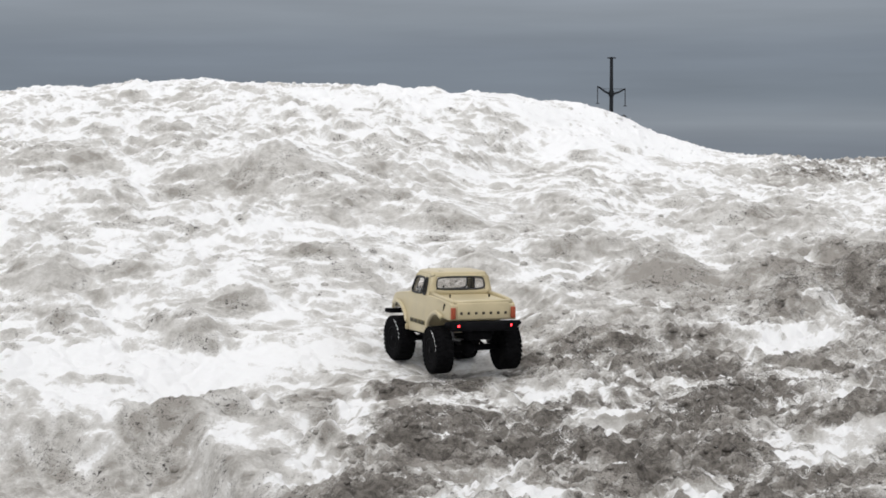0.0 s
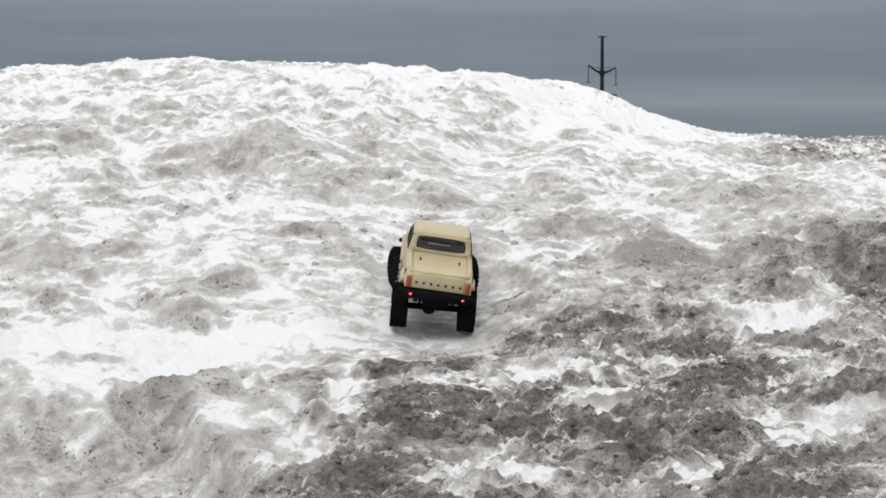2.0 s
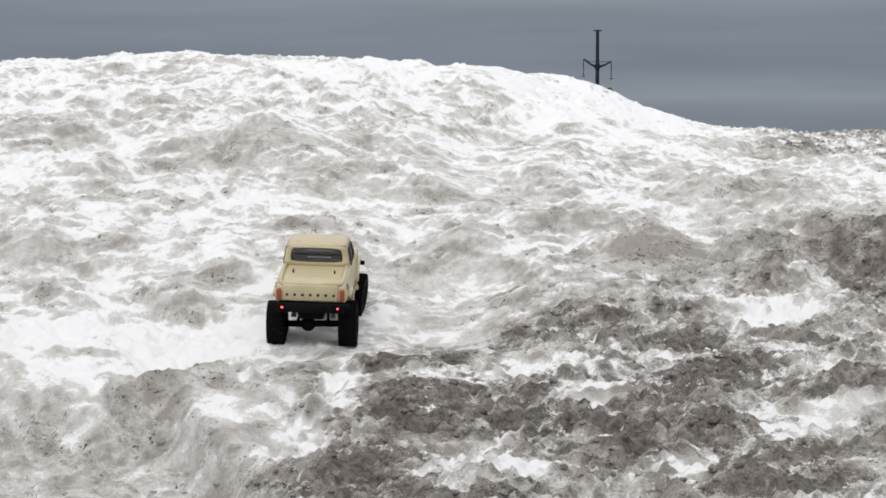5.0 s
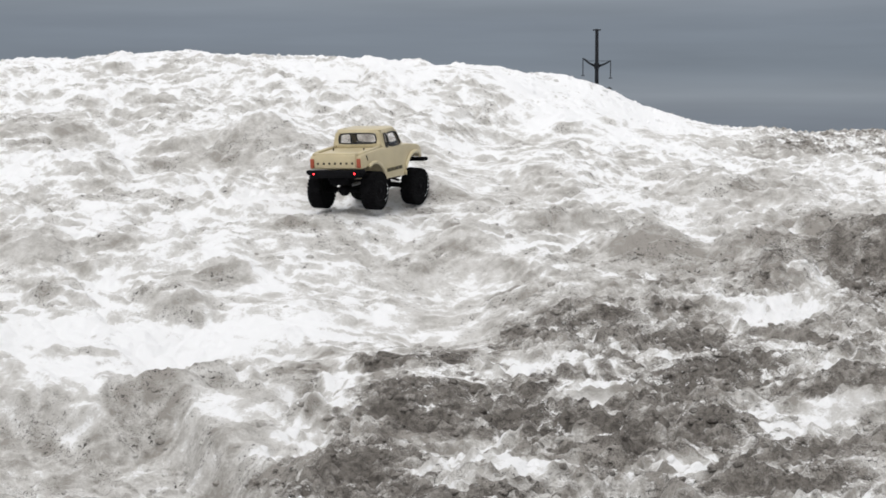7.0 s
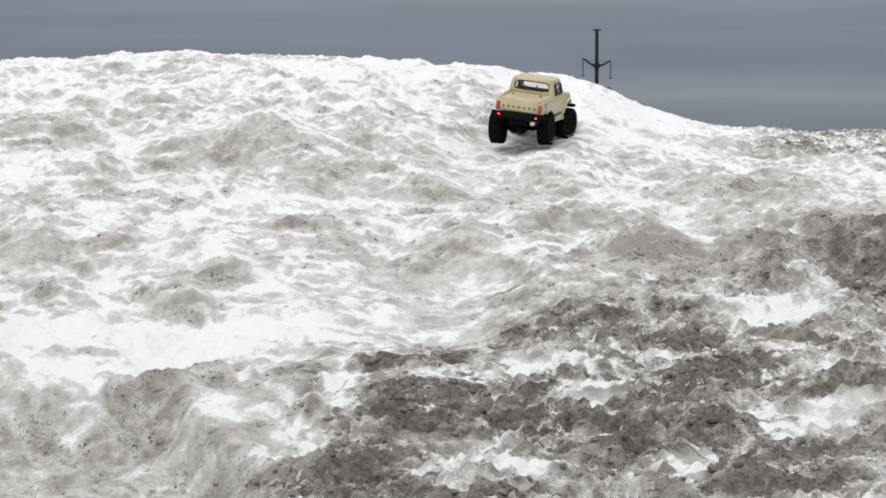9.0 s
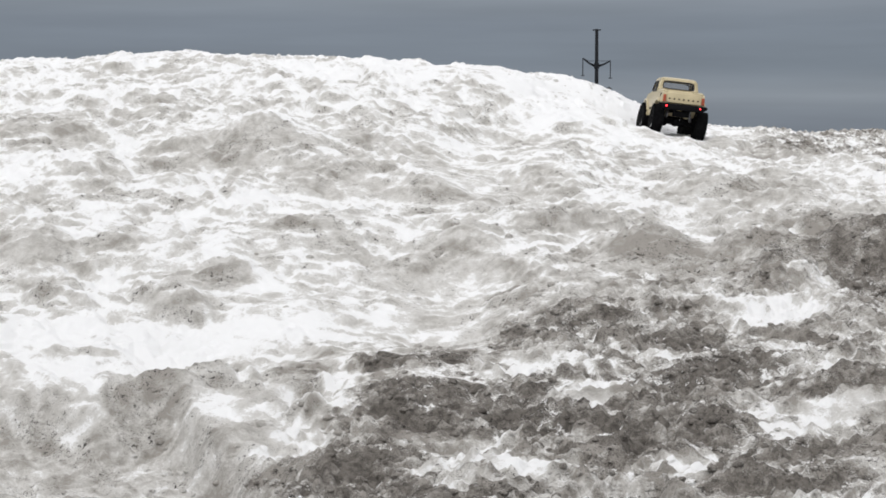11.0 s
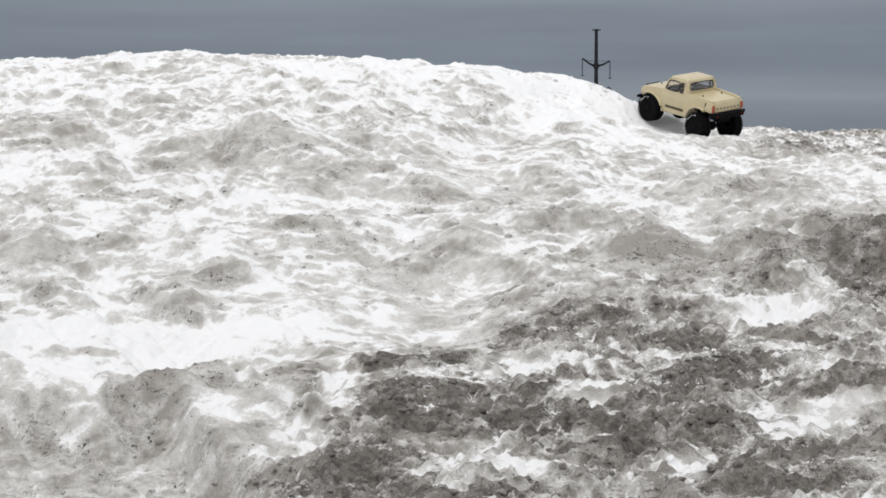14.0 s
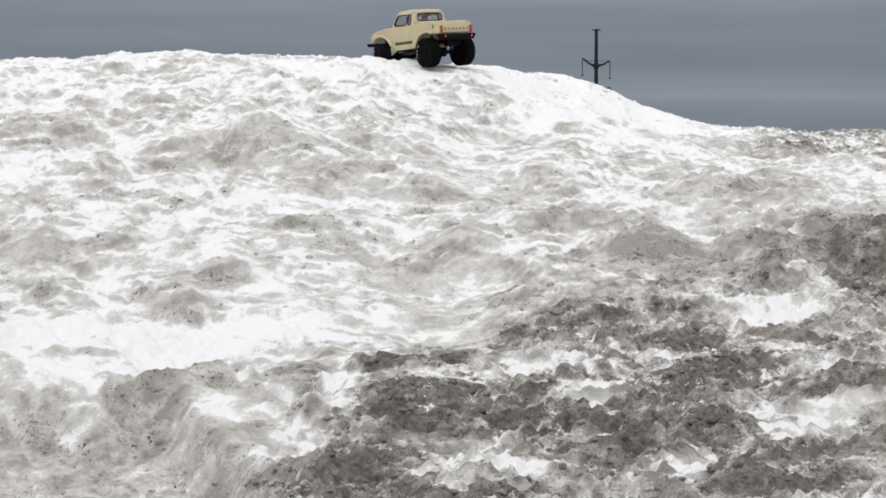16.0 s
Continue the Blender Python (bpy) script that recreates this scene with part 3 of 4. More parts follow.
def build_ground():
    xs = spaced(-2.30, 2.45, 0.0070, 1.12, 2500)
    ahead, behind = spaced(5.2, 9.8, 0.0115, 1.12, 2500), spaced(3.05, 5.2, 0.0055, 1.12, 2500)
    ys = np.concatenate([behind[behind < 5.19], ahead[ahead >= 5.199]])
    gx, gy = np.meshgrid(xs, ys)
    full, soft, dirt, grime, near, bank = [v.reshape(gx.shape) for v in surface(gx.ravel(), gy.ravel())]
    # greyer where the surface rises towards +y, whiter where it is flat or falls
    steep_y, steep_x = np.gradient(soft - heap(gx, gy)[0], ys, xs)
    front_slope = smooth(steep_y + 0.2 * np.abs(steep_x), -0.2, 0.75) - 0.5
    dirt = np.clip((dirt + 0.42 * front_slope * (1 - 0.6 * bank * (gy < 4.6))) * near + 0.2 * (1 - near), 0, 1.5).ravel()
    z = full.ravel()
    nx, ny = len(xs), len(ys)
    me = bpy.data.meshes.new("snow_ground")
    co = np.stack([gx.ravel(), gy.ravel(), z], 1).astype(np.float32)
    i = (np.arange(ny - 1)[:, None] * nx + np.arange(nx - 1)[None, :]).ravel()
    quads = np.stack([i, i + 1, i + nx + 1, i + nx], 1).astype(np.int32)
    me.vertices.add(len(co))
    me.vertices.foreach_set("co", co.ravel())
    me.loops.add(quads.size)
    me.loops.foreach_set("vertex_index", quads.ravel())
    me.polygons.add(len(quads))
    me.polygons.foreach_set("loop_start", np.arange(0, quads.size, 4, dtype=np.int32))
    me.polygons.foreach_set("use_smooth", np.ones(len(quads), dtype=bool))
    me.update()
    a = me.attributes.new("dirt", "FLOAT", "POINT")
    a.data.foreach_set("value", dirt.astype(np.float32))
    a = me.attributes.new("grime", "FLOAT", "POINT")
    a.data.foreach_set("value", grime.ravel().astype(np.float32))
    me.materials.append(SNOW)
    ob = new("ground", me)
    tagged(ob, "rough heap of old white snow streaked with grey dirt", "snow ground", kind="structure")


build_ground()


def build_clods():
    """Loose crumbs and clods of frozen dirty snow on the ploughed-up part."""
    rng = np.random.default_rng(7)
    shapes = []
    for k in range(12):
        bm = bmesh.new()
        bmesh.ops.create_icosphere(bm, subdivisions=1, radius=1)
        co = np.array([v.co[:] for v in bm.verts])
        faces = np.array([[v.index for v in f.verts] for f in bm.faces])
        bm.free()
        wob = 1 + 0.5 * lattice(co[:, 0] * 1.3 + k * 9, co[:, 1] * 1.3 + co[:, 2], 50 + k) + 0.35 * lattice(co[:, 2] * 2.6 + k, co[:, 0] * 2.6 - co[:, 1], 70 + k)
        shapes.append((co * wob[:, None], faces))
    n = 10000
    px, py = rng.uniform(-0.75, 1.9, n), 3.1 + 3.2 * rng.random(n) ** 1.2
    far = n * 6 // 10
    px[far:far + 1200], py[far:far + 1200] = rng.uniform(1.2, 2.5, 1200), rng.uniform(7.6, 9.6, 1200)
    # a crust of crumbs along the crest
    crest = slice(n - 700, n)
    px[crest], py[crest] = rng.uniform(-2.0, 1.45, 700), rng.uniform(8.0, 8.5, 700)
    full, soft, dirt, grime, near, bank = surface(px, py)
    keep = rng.random(n) < np.clip(0.10 + 1.1 * grime + 0.3 * (dirt - 0.3), 0.02, 1)
    keep[crest] = True
    co_all, fc_all, d_all, g_all, base = [], [], [], [], 0
    for i in np.nonzero(keep)[0]:
        co, faces = shapes[i % 12]
        size = 0.003 + 0.010 * rng.random() ** 3
        turn = np.array(Euler(rng.uniform(0, 6.28, 3)).to_matrix())
        pts = (co @ turn.T) * size * np.array([1.25, 1.1, 0.8]) + np.array([px[i], py[i], full[i] - size * 0.1])
        co_all.append(pts)
        fc_all.append(faces + base)
        base += len(pts)
        d_all.append(np.full(len(pts), np.clip(dirt[i] + rng.uniform(-0.15, 0.25), 0, 1.3)))
        g_all.append(np.full(len(pts), np.clip(grime[i] + rng.uniform(-0.15, 0.2), 0, 1)))
    me = bpy.data.meshes.new("snow_clods")
    me.from_pydata(np.concatenate(co_all).tolist(), [], np.concatenate(fc_all).tolist())
    for name, v in (("dirt", d_all), ("grime", g_all)):
        a = me.attributes.new(name, "FLOAT", "POINT")
        a.data.foreach_set("value", np.concatenate(v).astype(np.float32))
    me.materials.append(SNOW)
    ob = new("snow_clods", me)
    tagged(ob, "loose crumbs and clods of dirty frozen snow", "snow clods", kind="stuff")


build_clods()


# ---- power line pylon, far behind the heap ----
def build_pylon(x, y, top):
    base = new("pylon")
    base.matrix_basis = pose(x, y, 0)
    tagged(base, "dark slender concrete power line pylon with two raised arms", "pylon")
    bm = bmesh.new()
    tube(bm, [(0, 0, -0.5), (0, 0, top * 0.5), (0, 0, top)], 0.4, 12, [0.44, 0.38, 0.30])
    part("mast", bm, CONCRETE, base)
    for s, tip in ((-1, 16.5), (1, 16.0)):
        bm = bmesh.new()
        tube(bm, [(s * 0.3, 0, 15.0), (s * 1.4, 0, 15.35 + (tip - 16) * 0.4), (s * 2.65, 0, tip)], 0.16, 8, [0.24, 0.18, 0.12])
        part("arm", bm, CONCRETE, base)
        bm = bmesh.new()
        tube(bm, [(s * 0.3, 0, 16.0), (s * 1.5, 0, 15.95), (s * 2.55, 0, tip)], 0.05, 6)
        part("stay", bm, WIRE, base)
        bm = bmesh.new()
        rad = [0.05 if k % 2 else 0.13 for k in range(15)]
        tube(bm, [(s * 2.62, 0, tip - 3.2 * k / 14) for k in range(15)], 0.1, 8, rad)
        part("insulator", bm, WIRE, base)
        bm = bmesh.new()
        box(bm, s * 2.62 - 0.35, s * 2.62 + 0.35, -0.05, 0.05, tip - 3.35, tip - 3.2, 0.02)
        part("clamp", bm, WIRE, base)
    bm = bmesh.new()
    box(bm, -0.8, 0.8, -0.1, 0.1, top - 0.3, top - 0.05, 0.03)
    part("top_bar", bm, WIRE, base)
    bm = bmesh.new()
    tube(bm, [(0, 0, 14.5), (0, 0, 15.6)], 0.48, 12)
    part("collar", bm, CONCRETE, base)
    return base


build_pylon(29.2, 345.0, 22.0)


def build_far_pole(x, y, top):
    pole = new("utility_pole")
    pole.matrix_basis = pose(x, y, 0)
    tagged(pole, "dark distant pole whose tip shows over the snow", "utility pole")
    bm = bmesh.new()
    tube(bm, [(0, 0, -0.5), (0, 0, top)], 0.16, 10, [0.2, 0.13])
    part("mast", bm, CONCRETE, pole)
    bm = bmesh.new()
    box(bm, -0.45, 0.45, -0.08, 0.08, top - 0.45, top - 0.2, 0.02)
    part("crossarm", bm, CONCRETE, pole)


build_far_pole(31.6, 345.0, 11.1)


# ---- the model truck (its space: x forward from the rear axle, y to its left, z up from the axle) ----
WHEEL_R, HALF_TRACK, BASE = 0.061, 0.093, 0.313


def arc(cx, cz, r, a0, a1, n):
    return [(cx + r * math.cos(radians(a0 + (a1 - a0) * k / n)), cz + r * math.sin(radians(a0 + (a1 - a0) * k / n))) for k in range(n + 1)]


def build_shell(truck):
    """Lower body: one skin with the wheel arches cut out of its sides."""
    side = [(-0.077, 0.072)]
    side += arc(0.003, 0.004, 0.080, 115, 16, 11)
    side += [(0.086, 0.024), (0.230, 0.020)]
    side += arc(0.318, 0.004, 0.084, 168, 54, 12)
    side += [(0.388, 0.066), (0.396, 0.074), (0.396, 0.088), (0.389, 0.099), (0.374, 0.107), (0.350, 0.1125), (0.30, 0.118), (0.262, 0.121), (0.250, 0.122),
             (0.098, 0.122), (0.088, 0.1255), (0.076, 0.1255), (-0.02, 0.1215), (-0.068, 0.1175), (-0.079, 0.1125)]
    bm = bmesh.new()
    lay = [(-1, 0.0895), (-0.96, 0.0925), (-0.5, 0.0925), (0.5, 0.0925), (0.96, 0.0925), (1, 0.0895)]
    rows = []
    for k, (s, w) in enumerate(lay):
        row = []
        for x, z in side:
            pinch = 1.0 - 0.10 * max(0.0, (x - 0.30) / 0.10) ** 2 - 0.05 * max(0.0, (-x - 0.02) / 0.06)
            tuck = 1.0 - 0.06 * max(0.0, (z - 0.085) / 0.045)
            y = s * 0.0955 * pinch * tuck
            zz = z + (0.006 * (1 - abs(s)) if z > 0.098 and x > 0.25 else 0.0)
            row.append(bm.verts.new((x, y, zz)))
        rows.append(row)
    m = len(side)
    for r0, r1 in zip(rows, rows[1:]):
        for k in range(m):
            bm.faces.new((r0[k], r0[(k + 1) % m], r1[(k + 1) % m], r1[k]))
    bm.faces.new(rows[0])
    bm.faces.new(rows[-1][::-1])
    shell = soften(part("shell", bm, PAINT, truck), 0.005, 3, 40)
    # rolled lips round the wheel arches
    for s in (-1, 1):
        for ring in (arc(0.003, 0.004, 0.082, 118, 14, 14), arc(0.318, 0.004, 0.086, 168, 50, 14)):
            bm = bmesh.new()
            tube(bm, [(x, s * (0.0965 - (0.006 if x > 0.36 or x < -0.05 else 0.0)), z) for x, z in ring], 0.0062, 8)
            part("fender_lip", bm, PAINT, shell)
    return shell


def wall_panel(bm, corners, holes):
    """A flat wall between four corners (a, b along the foot, c, d along the top) with openings (u0, u1, v0, v1) left free."""
    a, b, c, d = [Vector(p) for p in corners]
    us = sorted({0.0, 1.0, *[h[0] for h in holes], *[h[1] for h in holes]})
    vs = sorted({0.0, 1.0, *[h[2] for h in holes], *[h[3] for h in holes]})

    def at(u, v):
        return a.lerp(b, u).lerp(d.lerp(c, u), v)

    grid = {(u, v): bm.verts.new(at(u, v)) for u in us for v in vs}
    for u0, u1 in zip(us, us[1:]):
        for v0, v1 in zip(vs, vs[1:]):
            if not any(h[0] <= u0 and u1 <= h[1] and h[2] <= v0 and v1 <= h[3] for h in holes):
                bm.faces.new([grid[k] for k in ((u0, v0), (u1, v0), (u1, v1), (u0, v1))])
    return at


def window(truck, at, hole, outward, label="", bars=False):
    """A pane with a rounded black gasket in an opening of the cab."""
    u0, u1, v0, v1 = hole
    ring = []
    cu, cv, hu, hv = (u0 + u1) / 2, (v0 + v1) / 2, (u1 - u0) / 2, (v1 - v0) / 2
    for k in range(28):
        t = 2 * math.pi * k / 28
        c, s = math.cos(t), math.sin(t)
        ring.append(at(cu + hu * math.copysign(abs(c) ** 0.42, c), cv + hv * math.copysign(abs(s) ** 0.42, s)) + outward * 0.0012)
    bm = bmesh.new()
    tube(bm, ring + ring[:2], 0.0026, 6)
    gasket = bm
    pane_ob = bmesh.new()
    f = [pane_ob.verts.new(p - outward * 0.001) for p in ring]
    pane_ob.faces.new(f)
    w = part("window", gasket, GASKET, truck, label)
    pane = part("pane", pane_ob, GLASS, w, "tinted clear pane", smooth=False)
    pane.visible_shadow = False
    # the corners of the opening between gasket and panel
    return w


def build_cab(truck):
    x0, x1, w0 = 0.086, 0.240, 0.0890
    t0, t1, w1 = 0.0935, 0.209, 0.0785
    zb, zt = 0.121, 0.178
    bm = bmesh.new()
    rear_h = [(0.10, 0.90, 0.30, 0.87)]
    rear = wall_panel(bm, [(x0, w0, zb), (x0, -w0, zb), (t0, -w1, zt), (t0, w1, zt)], rear_h)
    front_h = [(0.08, 0.92, 0.10, 0.87)]
    front = wall_panel(bm, [(x1, -w0, zb), (x1, w0, zb), (t1, w1, zt), (t1, -w1, zt)], front_h)
    side_h = [(0.34, 0.92, 0.06, 0.81), (0.165, 0.285, 0.06, 0.81)]
    left = wall_panel(bm, [(x0, w0, zb), (x1, w0, zb), (t1, w1, zt), (t0, w1, zt)], side_h)
    right = wall_panel(bm, [(x0, -w0, zb), (x1, -w0, zb), (t1, -w1, zt), (t0, -w1, zt)], side_h)
    bmesh.ops.remove_doubles(bm, verts=bm.verts, dist=0.0004)
    # crowned roof
    n = 6
    loops = []
    for k in range(n + 1):
        s = k / n
        a = s * math.pi / 2
        inset, rise = 0.030 * (1 - math.cos(a)) * 1.6, 0.0115 * math.sin(a)
        loops.append([bm.verts.new(p) for p in (
            (t0 + inset, w1 - inset, zt + rise), (t0 + inset, -(w1 - inset), zt + rise), (t1 - inset * 1.2, -(w1 - inset), zt + rise), (t1 - inset * 1.2, w1 - inset, zt + rise))])
    for l0, l1 in zip(loops, loops[1:]):
        for k in range(4):
            bm.faces.new((l0[k], l0[(k + 1) % 4], l1[(k + 1) % 4], l1[k]))
    bm.faces.new(loops[-1])
    bmesh.ops.remove_doubles(bm, verts=bm.verts, dist=0.0004)
    cab = part("cab", bm, PAINT, truck)
    soften(cab, 0.010, 4, 50)
    th = cab.modifiers.new("thick", "SOLIDIFY")
    th.thickness, th.offset = 0.0022, -1
    window(truck, rear, rear_h[0], Vector((-1, 0, 0.12)).normalized(), "rear window in a black rubber gasket")
    window(truck, front, front_h[0], Vector((0.75, 0, 0.66)).normalized(), "windscreen in a black rubber gasket")
    for at, s in ((left, 1), (right, -1)):
        o = Vector((0, s * 0.95, 0.28)).normalized()
        window(truck, at, side_h[0], o, "door window in a black gasket")
        window(truck, at, side_h[1], o, "narrow quarter window in a black gasket")
    bm = bmesh.new()
    box(bm, 0.097, 0.228, -0.080, 0.080, 0.1215, 0.1245, 0.001)
    box(bm, 0.204, 0.229, -0.072, 0.072, 0.1235, 0.131, 0.003)
    part("interior", bm, DARK_TRIM, truck, "dark dashboard and floor")
    # a line of print on the dark floor behind the windscreen
    bm = bmesh.new()
    for k in range(8):
        y = 0.028 - 0.008 * k
        box(bm, 0.176, 0.188, y - 0.0030, y + 0.0030, 0.1246, 0.1252, 0.0002, 1)
    part("printed_strip", bm, WHITE_PRINT, truck, "white print on the dark floor", smooth=False)


def build_bed(truck):
    # side rails and tailgate lip round the sunken cover
    for s in (-1, 1):
        bm = bmesh.new()
        tube(bm, [(0.084, s * 0.080, 0.1275), (0.03, s * 0.0815, 0.1255), (-0.03, s * 0.0805, 0.1225), (-0.070, s * 0.078, 0.1180)], 0.0062, 10)
        part("bed_rail", bm, PAINT, truck)
    bm = bmesh.new()
    tube(bm, [(-0.071, -0.078, 0.1180), (-0.0730, -0.03, 0.1187), (-0.0730, 0.03, 0.1187), (-0.071, 0.078, 0.1180)], 0.0060, 10)
    part("tailgate_lip", bm, PAINT, truck)
    bm = bmesh.new()
    box(bm, -0.0815, -0.072, -0.071, 0.071, 0.0745, 0.1175, 0.003)
    gate = part("tailgate", bm, PAINT, truck)
    for k in range(7):
        y = -0.060 + 0.020 * k
        bm = bmesh.new()
        box(bm, -0.0830, -0.0795, y - 0.0035, y + 0.0035, 0.0878, 0.0946, 0.0008, 1)
        part("slot", bm, SLOT, gate)
    for s in (-1, 1):
        bm = bmesh.new()
        box(bm, -0.0835, -0.0625, s * 0.0813 - 0.0062, s * 0.0813 + 0.0062, 0.0765, 0.1060, 0.0022)
        part("tail_light", bm, RED_LENS, truck, "amber-red tail light")
        bm = bmesh.new()
        tube(bm, [(0.020, s * 0.054, 0.118), (0.020, s * 0.054, 0.131)], 0.0022, 8)
        tube(bm, [(0.0165, s * 0.054, 0.1295), (0.0235, s * 0.054, 0.1295)], 0.0012, 6)
        part("body_pin", bm, BLACK, truck, "black body pin with clip")
        bm = bmesh.new()
        tube(bm, [(0.315, s * 0.034, 0.114), (0.315, s * 0.034, 0.1285)], 0.0022, 8)
        tube(bm, [(0.3115, s * 0.034, 0.127), (0.3185, s * 0.034, 0.127)], 0.0012, 6)
        part("body_pin", bm, BLACK, truck, "black body pin with clip")
        bm = bmesh.new()
        tube(bm, [(-0.036, s * 0.0920, 0.096), (-0.041, s * 0.0910, 0.112)], 0.0024, 8)
        part("side_marker", bm, SLOT, truck, "dark narrow side slot")
        bm = bmesh.new()
        box(bm, 0.098, 0.216, s * 0.0955 - 0.0009, s * 0.0955 + 0.0009, 0.0445, 0.0565, 0.0004, 1)
        decal = part("door_decal", bm, DECAL, truck, "worn olive strip with dark print")
        for a, b in ((0.104, 0.126), (0.131, 0.150), (0.158, 0.184), (0.189, 0.211)):
            bm = bmesh.new()
            box(bm, a, b, s * 0.0957 - 0.0010, s * 0.0957 + 0.0010, 0.0468, 0.0542, 0.0003, 1)
            part("print_bar", bm, SLOT, decal)


def build_bumpers(truck):
    bm = bmesh.new()
    box(bm, -0.092, -0.064, -0.088, 0.088, 0.046, 0.0705, 0.004)
    for s in (-1, 1):
        tube(bm, [(-0.078, s * 0.085, 0.060), (-0.079, s * 0.096, 0.0635), (-0.078, s * 0.103, 0.0655)], 0.007, 8, [0.0105, 0.008, 0.0045])
    b = part("rear_bumper", bm, BLACK, truck, "black plastic rear bumper")
    for s, r in ((1, 0.0030), (-1, 0.0026)):
        bm = bmesh.new()
        bmesh.ops.create_uvsphere(bm, u_segments=12, v_segments=8, radius=r, matrix=Matrix.Translation((-0.0922, s * 0.0712, 0.0603)) @ Matrix.Diagonal((0.5, 1, 1, 1)))
        part("brake_light", bm, LED, b, "glowing red lamp")
        bm = bmesh.new()
        lathe_y(bm, [(0.0046, 0.0), (0.0046, 0.0058), (0.0036, 0.0058), (0.0036, 0.0008)], 16)
        bmesh.ops.transform(bm, matrix=Matrix.Translation((-0.0915, s * 0.0712, 0.0603)) @ Matrix.Rotation(radians(90), 4, "Z"), verts=bm.verts)
        part("lamp_bezel", bm, BLACK, b)
    bm = bmesh.new()
    box(bm, 0.390, 0.406, -0.098, 0.098, 0.050, 0.064, 0.004)
    for s in (-1, 1):
        tube(bm, [(0.398, s * 0.094, 0.057), (0.390, s * 0.106, 0.059)], 0.0065, 8)
    fb = part("front_bumper", bm, BLACK, truck, "black plastic front bumper")
    bm = bmesh.new()
    hoop = [(0.410, -0.045, 0.062), (0.414, -0.045, 0.088), (0.414, -0.036, 0.098), (0.414, 0.036, 0.098), (0.414, 0.045, 0.088), (0.410, 0.045, 0.062)]
    tube(bm, hoop, 0.0036, 8)
    part("bull_bar", bm, BLACK, fb, "black tube hoop")
    bm = bmesh.new()
    box(bm, 0.3930, 0.3975, -0.056, 0.056, 0.067, 0.091, 0.001)
    g = part("grille", bm, BLACK, truck, "dark slotted grille")
    for k in range(11):
        bm = bmesh.new()
        y = -0.050 + 0.0100 * k
        box(bm, 0.3970, 0.3992, y - 0.0016, y + 0.0016, 0.069, 0.089, 0.0005, 1)
        part("grille_bar", bm, STEEL, g)
    for s in (-1, 1):
        bm = bmesh.new()
        bmesh.ops.create_cone(bm, cap_ends=True, segments=16, radius1=0.0105, radius2=0.009, depth=0.006, matrix=Matrix.Translation((0.3960, s * 0.066, 0.081)) @ Matrix.Rotation(radians(90), 4, "Y"))
        part("headlight", bm, STEEL, truck, "round dull headlight")


axles = []


def build_chassis(truck):
    for s in (-1, 1):
        bm = bmesh.new()
        box(bm, -0.070, 0.395, s * 0.030 - 0.004, s * 0.030 + 0.004, 0.036, 0.052, 0.001, 1)
        part("chassis_rail", bm, BLACK, truck)
        for x in (0.0, BASE):
            bm = bmesh.new()
            tube(bm, [(x + 0.012, s * 0.052, 0.004), (x + 0.030, s * 0.044, 0.075)], 0.0065, 10)
            part("shock_absorber", bm, STEEL, truck)
        bm = bmesh.new()
        box(bm, 0.085, 0.228, s * 0.078 - 0.006, s * 0.078 + 0.006, 0.015, 0.024, 0.003)
        part("side_step", bm, BLACK, truck)
        bm = bmesh.new()
        tube(bm, [(0.01, s * 0.040, -0.004), (0.13, s * 0.028, 0.028)], 0.004, 8)
        part("link", bm, BLACK, truck)
        bm = bmesh.new()
        tube(bm, [(BASE - 0.01, s * 0.040, -0.004), (0.18, s * 0.028, 0.028)], 0.004, 8)
        part("link", bm, BLACK, truck)
    for x, d in ((0.0, 1), (BASE, -1)):
        bm = bmesh.new()
        tube(bm, [(x, -0.080, 0), (x, 0.080, 0)], 0.0085, 10)
        bmesh.ops.create_uvsphere(bm, u_segments=14, v_segments=10, radius=0.020, matrix=Matrix.Translation((x, 0.012, 0.0)))
        tube(bm, [(x, 0.012, 0.0), (x + d * 0.035, 0.012, 0.008)], 0.010, 10)
        axles.append((part("axle", bm, BLACK, truck), x))
    bm = bmesh.new()
    tube(bm, [(0.035, 0.012, 0.008), (0.278, 0.012, 0.008)], 0.005, 8)
    part("driveshaft", bm, STEEL, truck)
    bm = bmesh.new()
    box(bm, 0.110, 0.200, -0.030, 0.030, 0.012, 0.040, 0.006)
    part("gearbox", bm, BLACK, truck)
    bm = bmesh.new()
    box(bm, -0.060, -0.030, -0.034, 0.034, 0.020, 0.044, 0.004)
    part("rear_crossmember", bm, BLACK, truck)


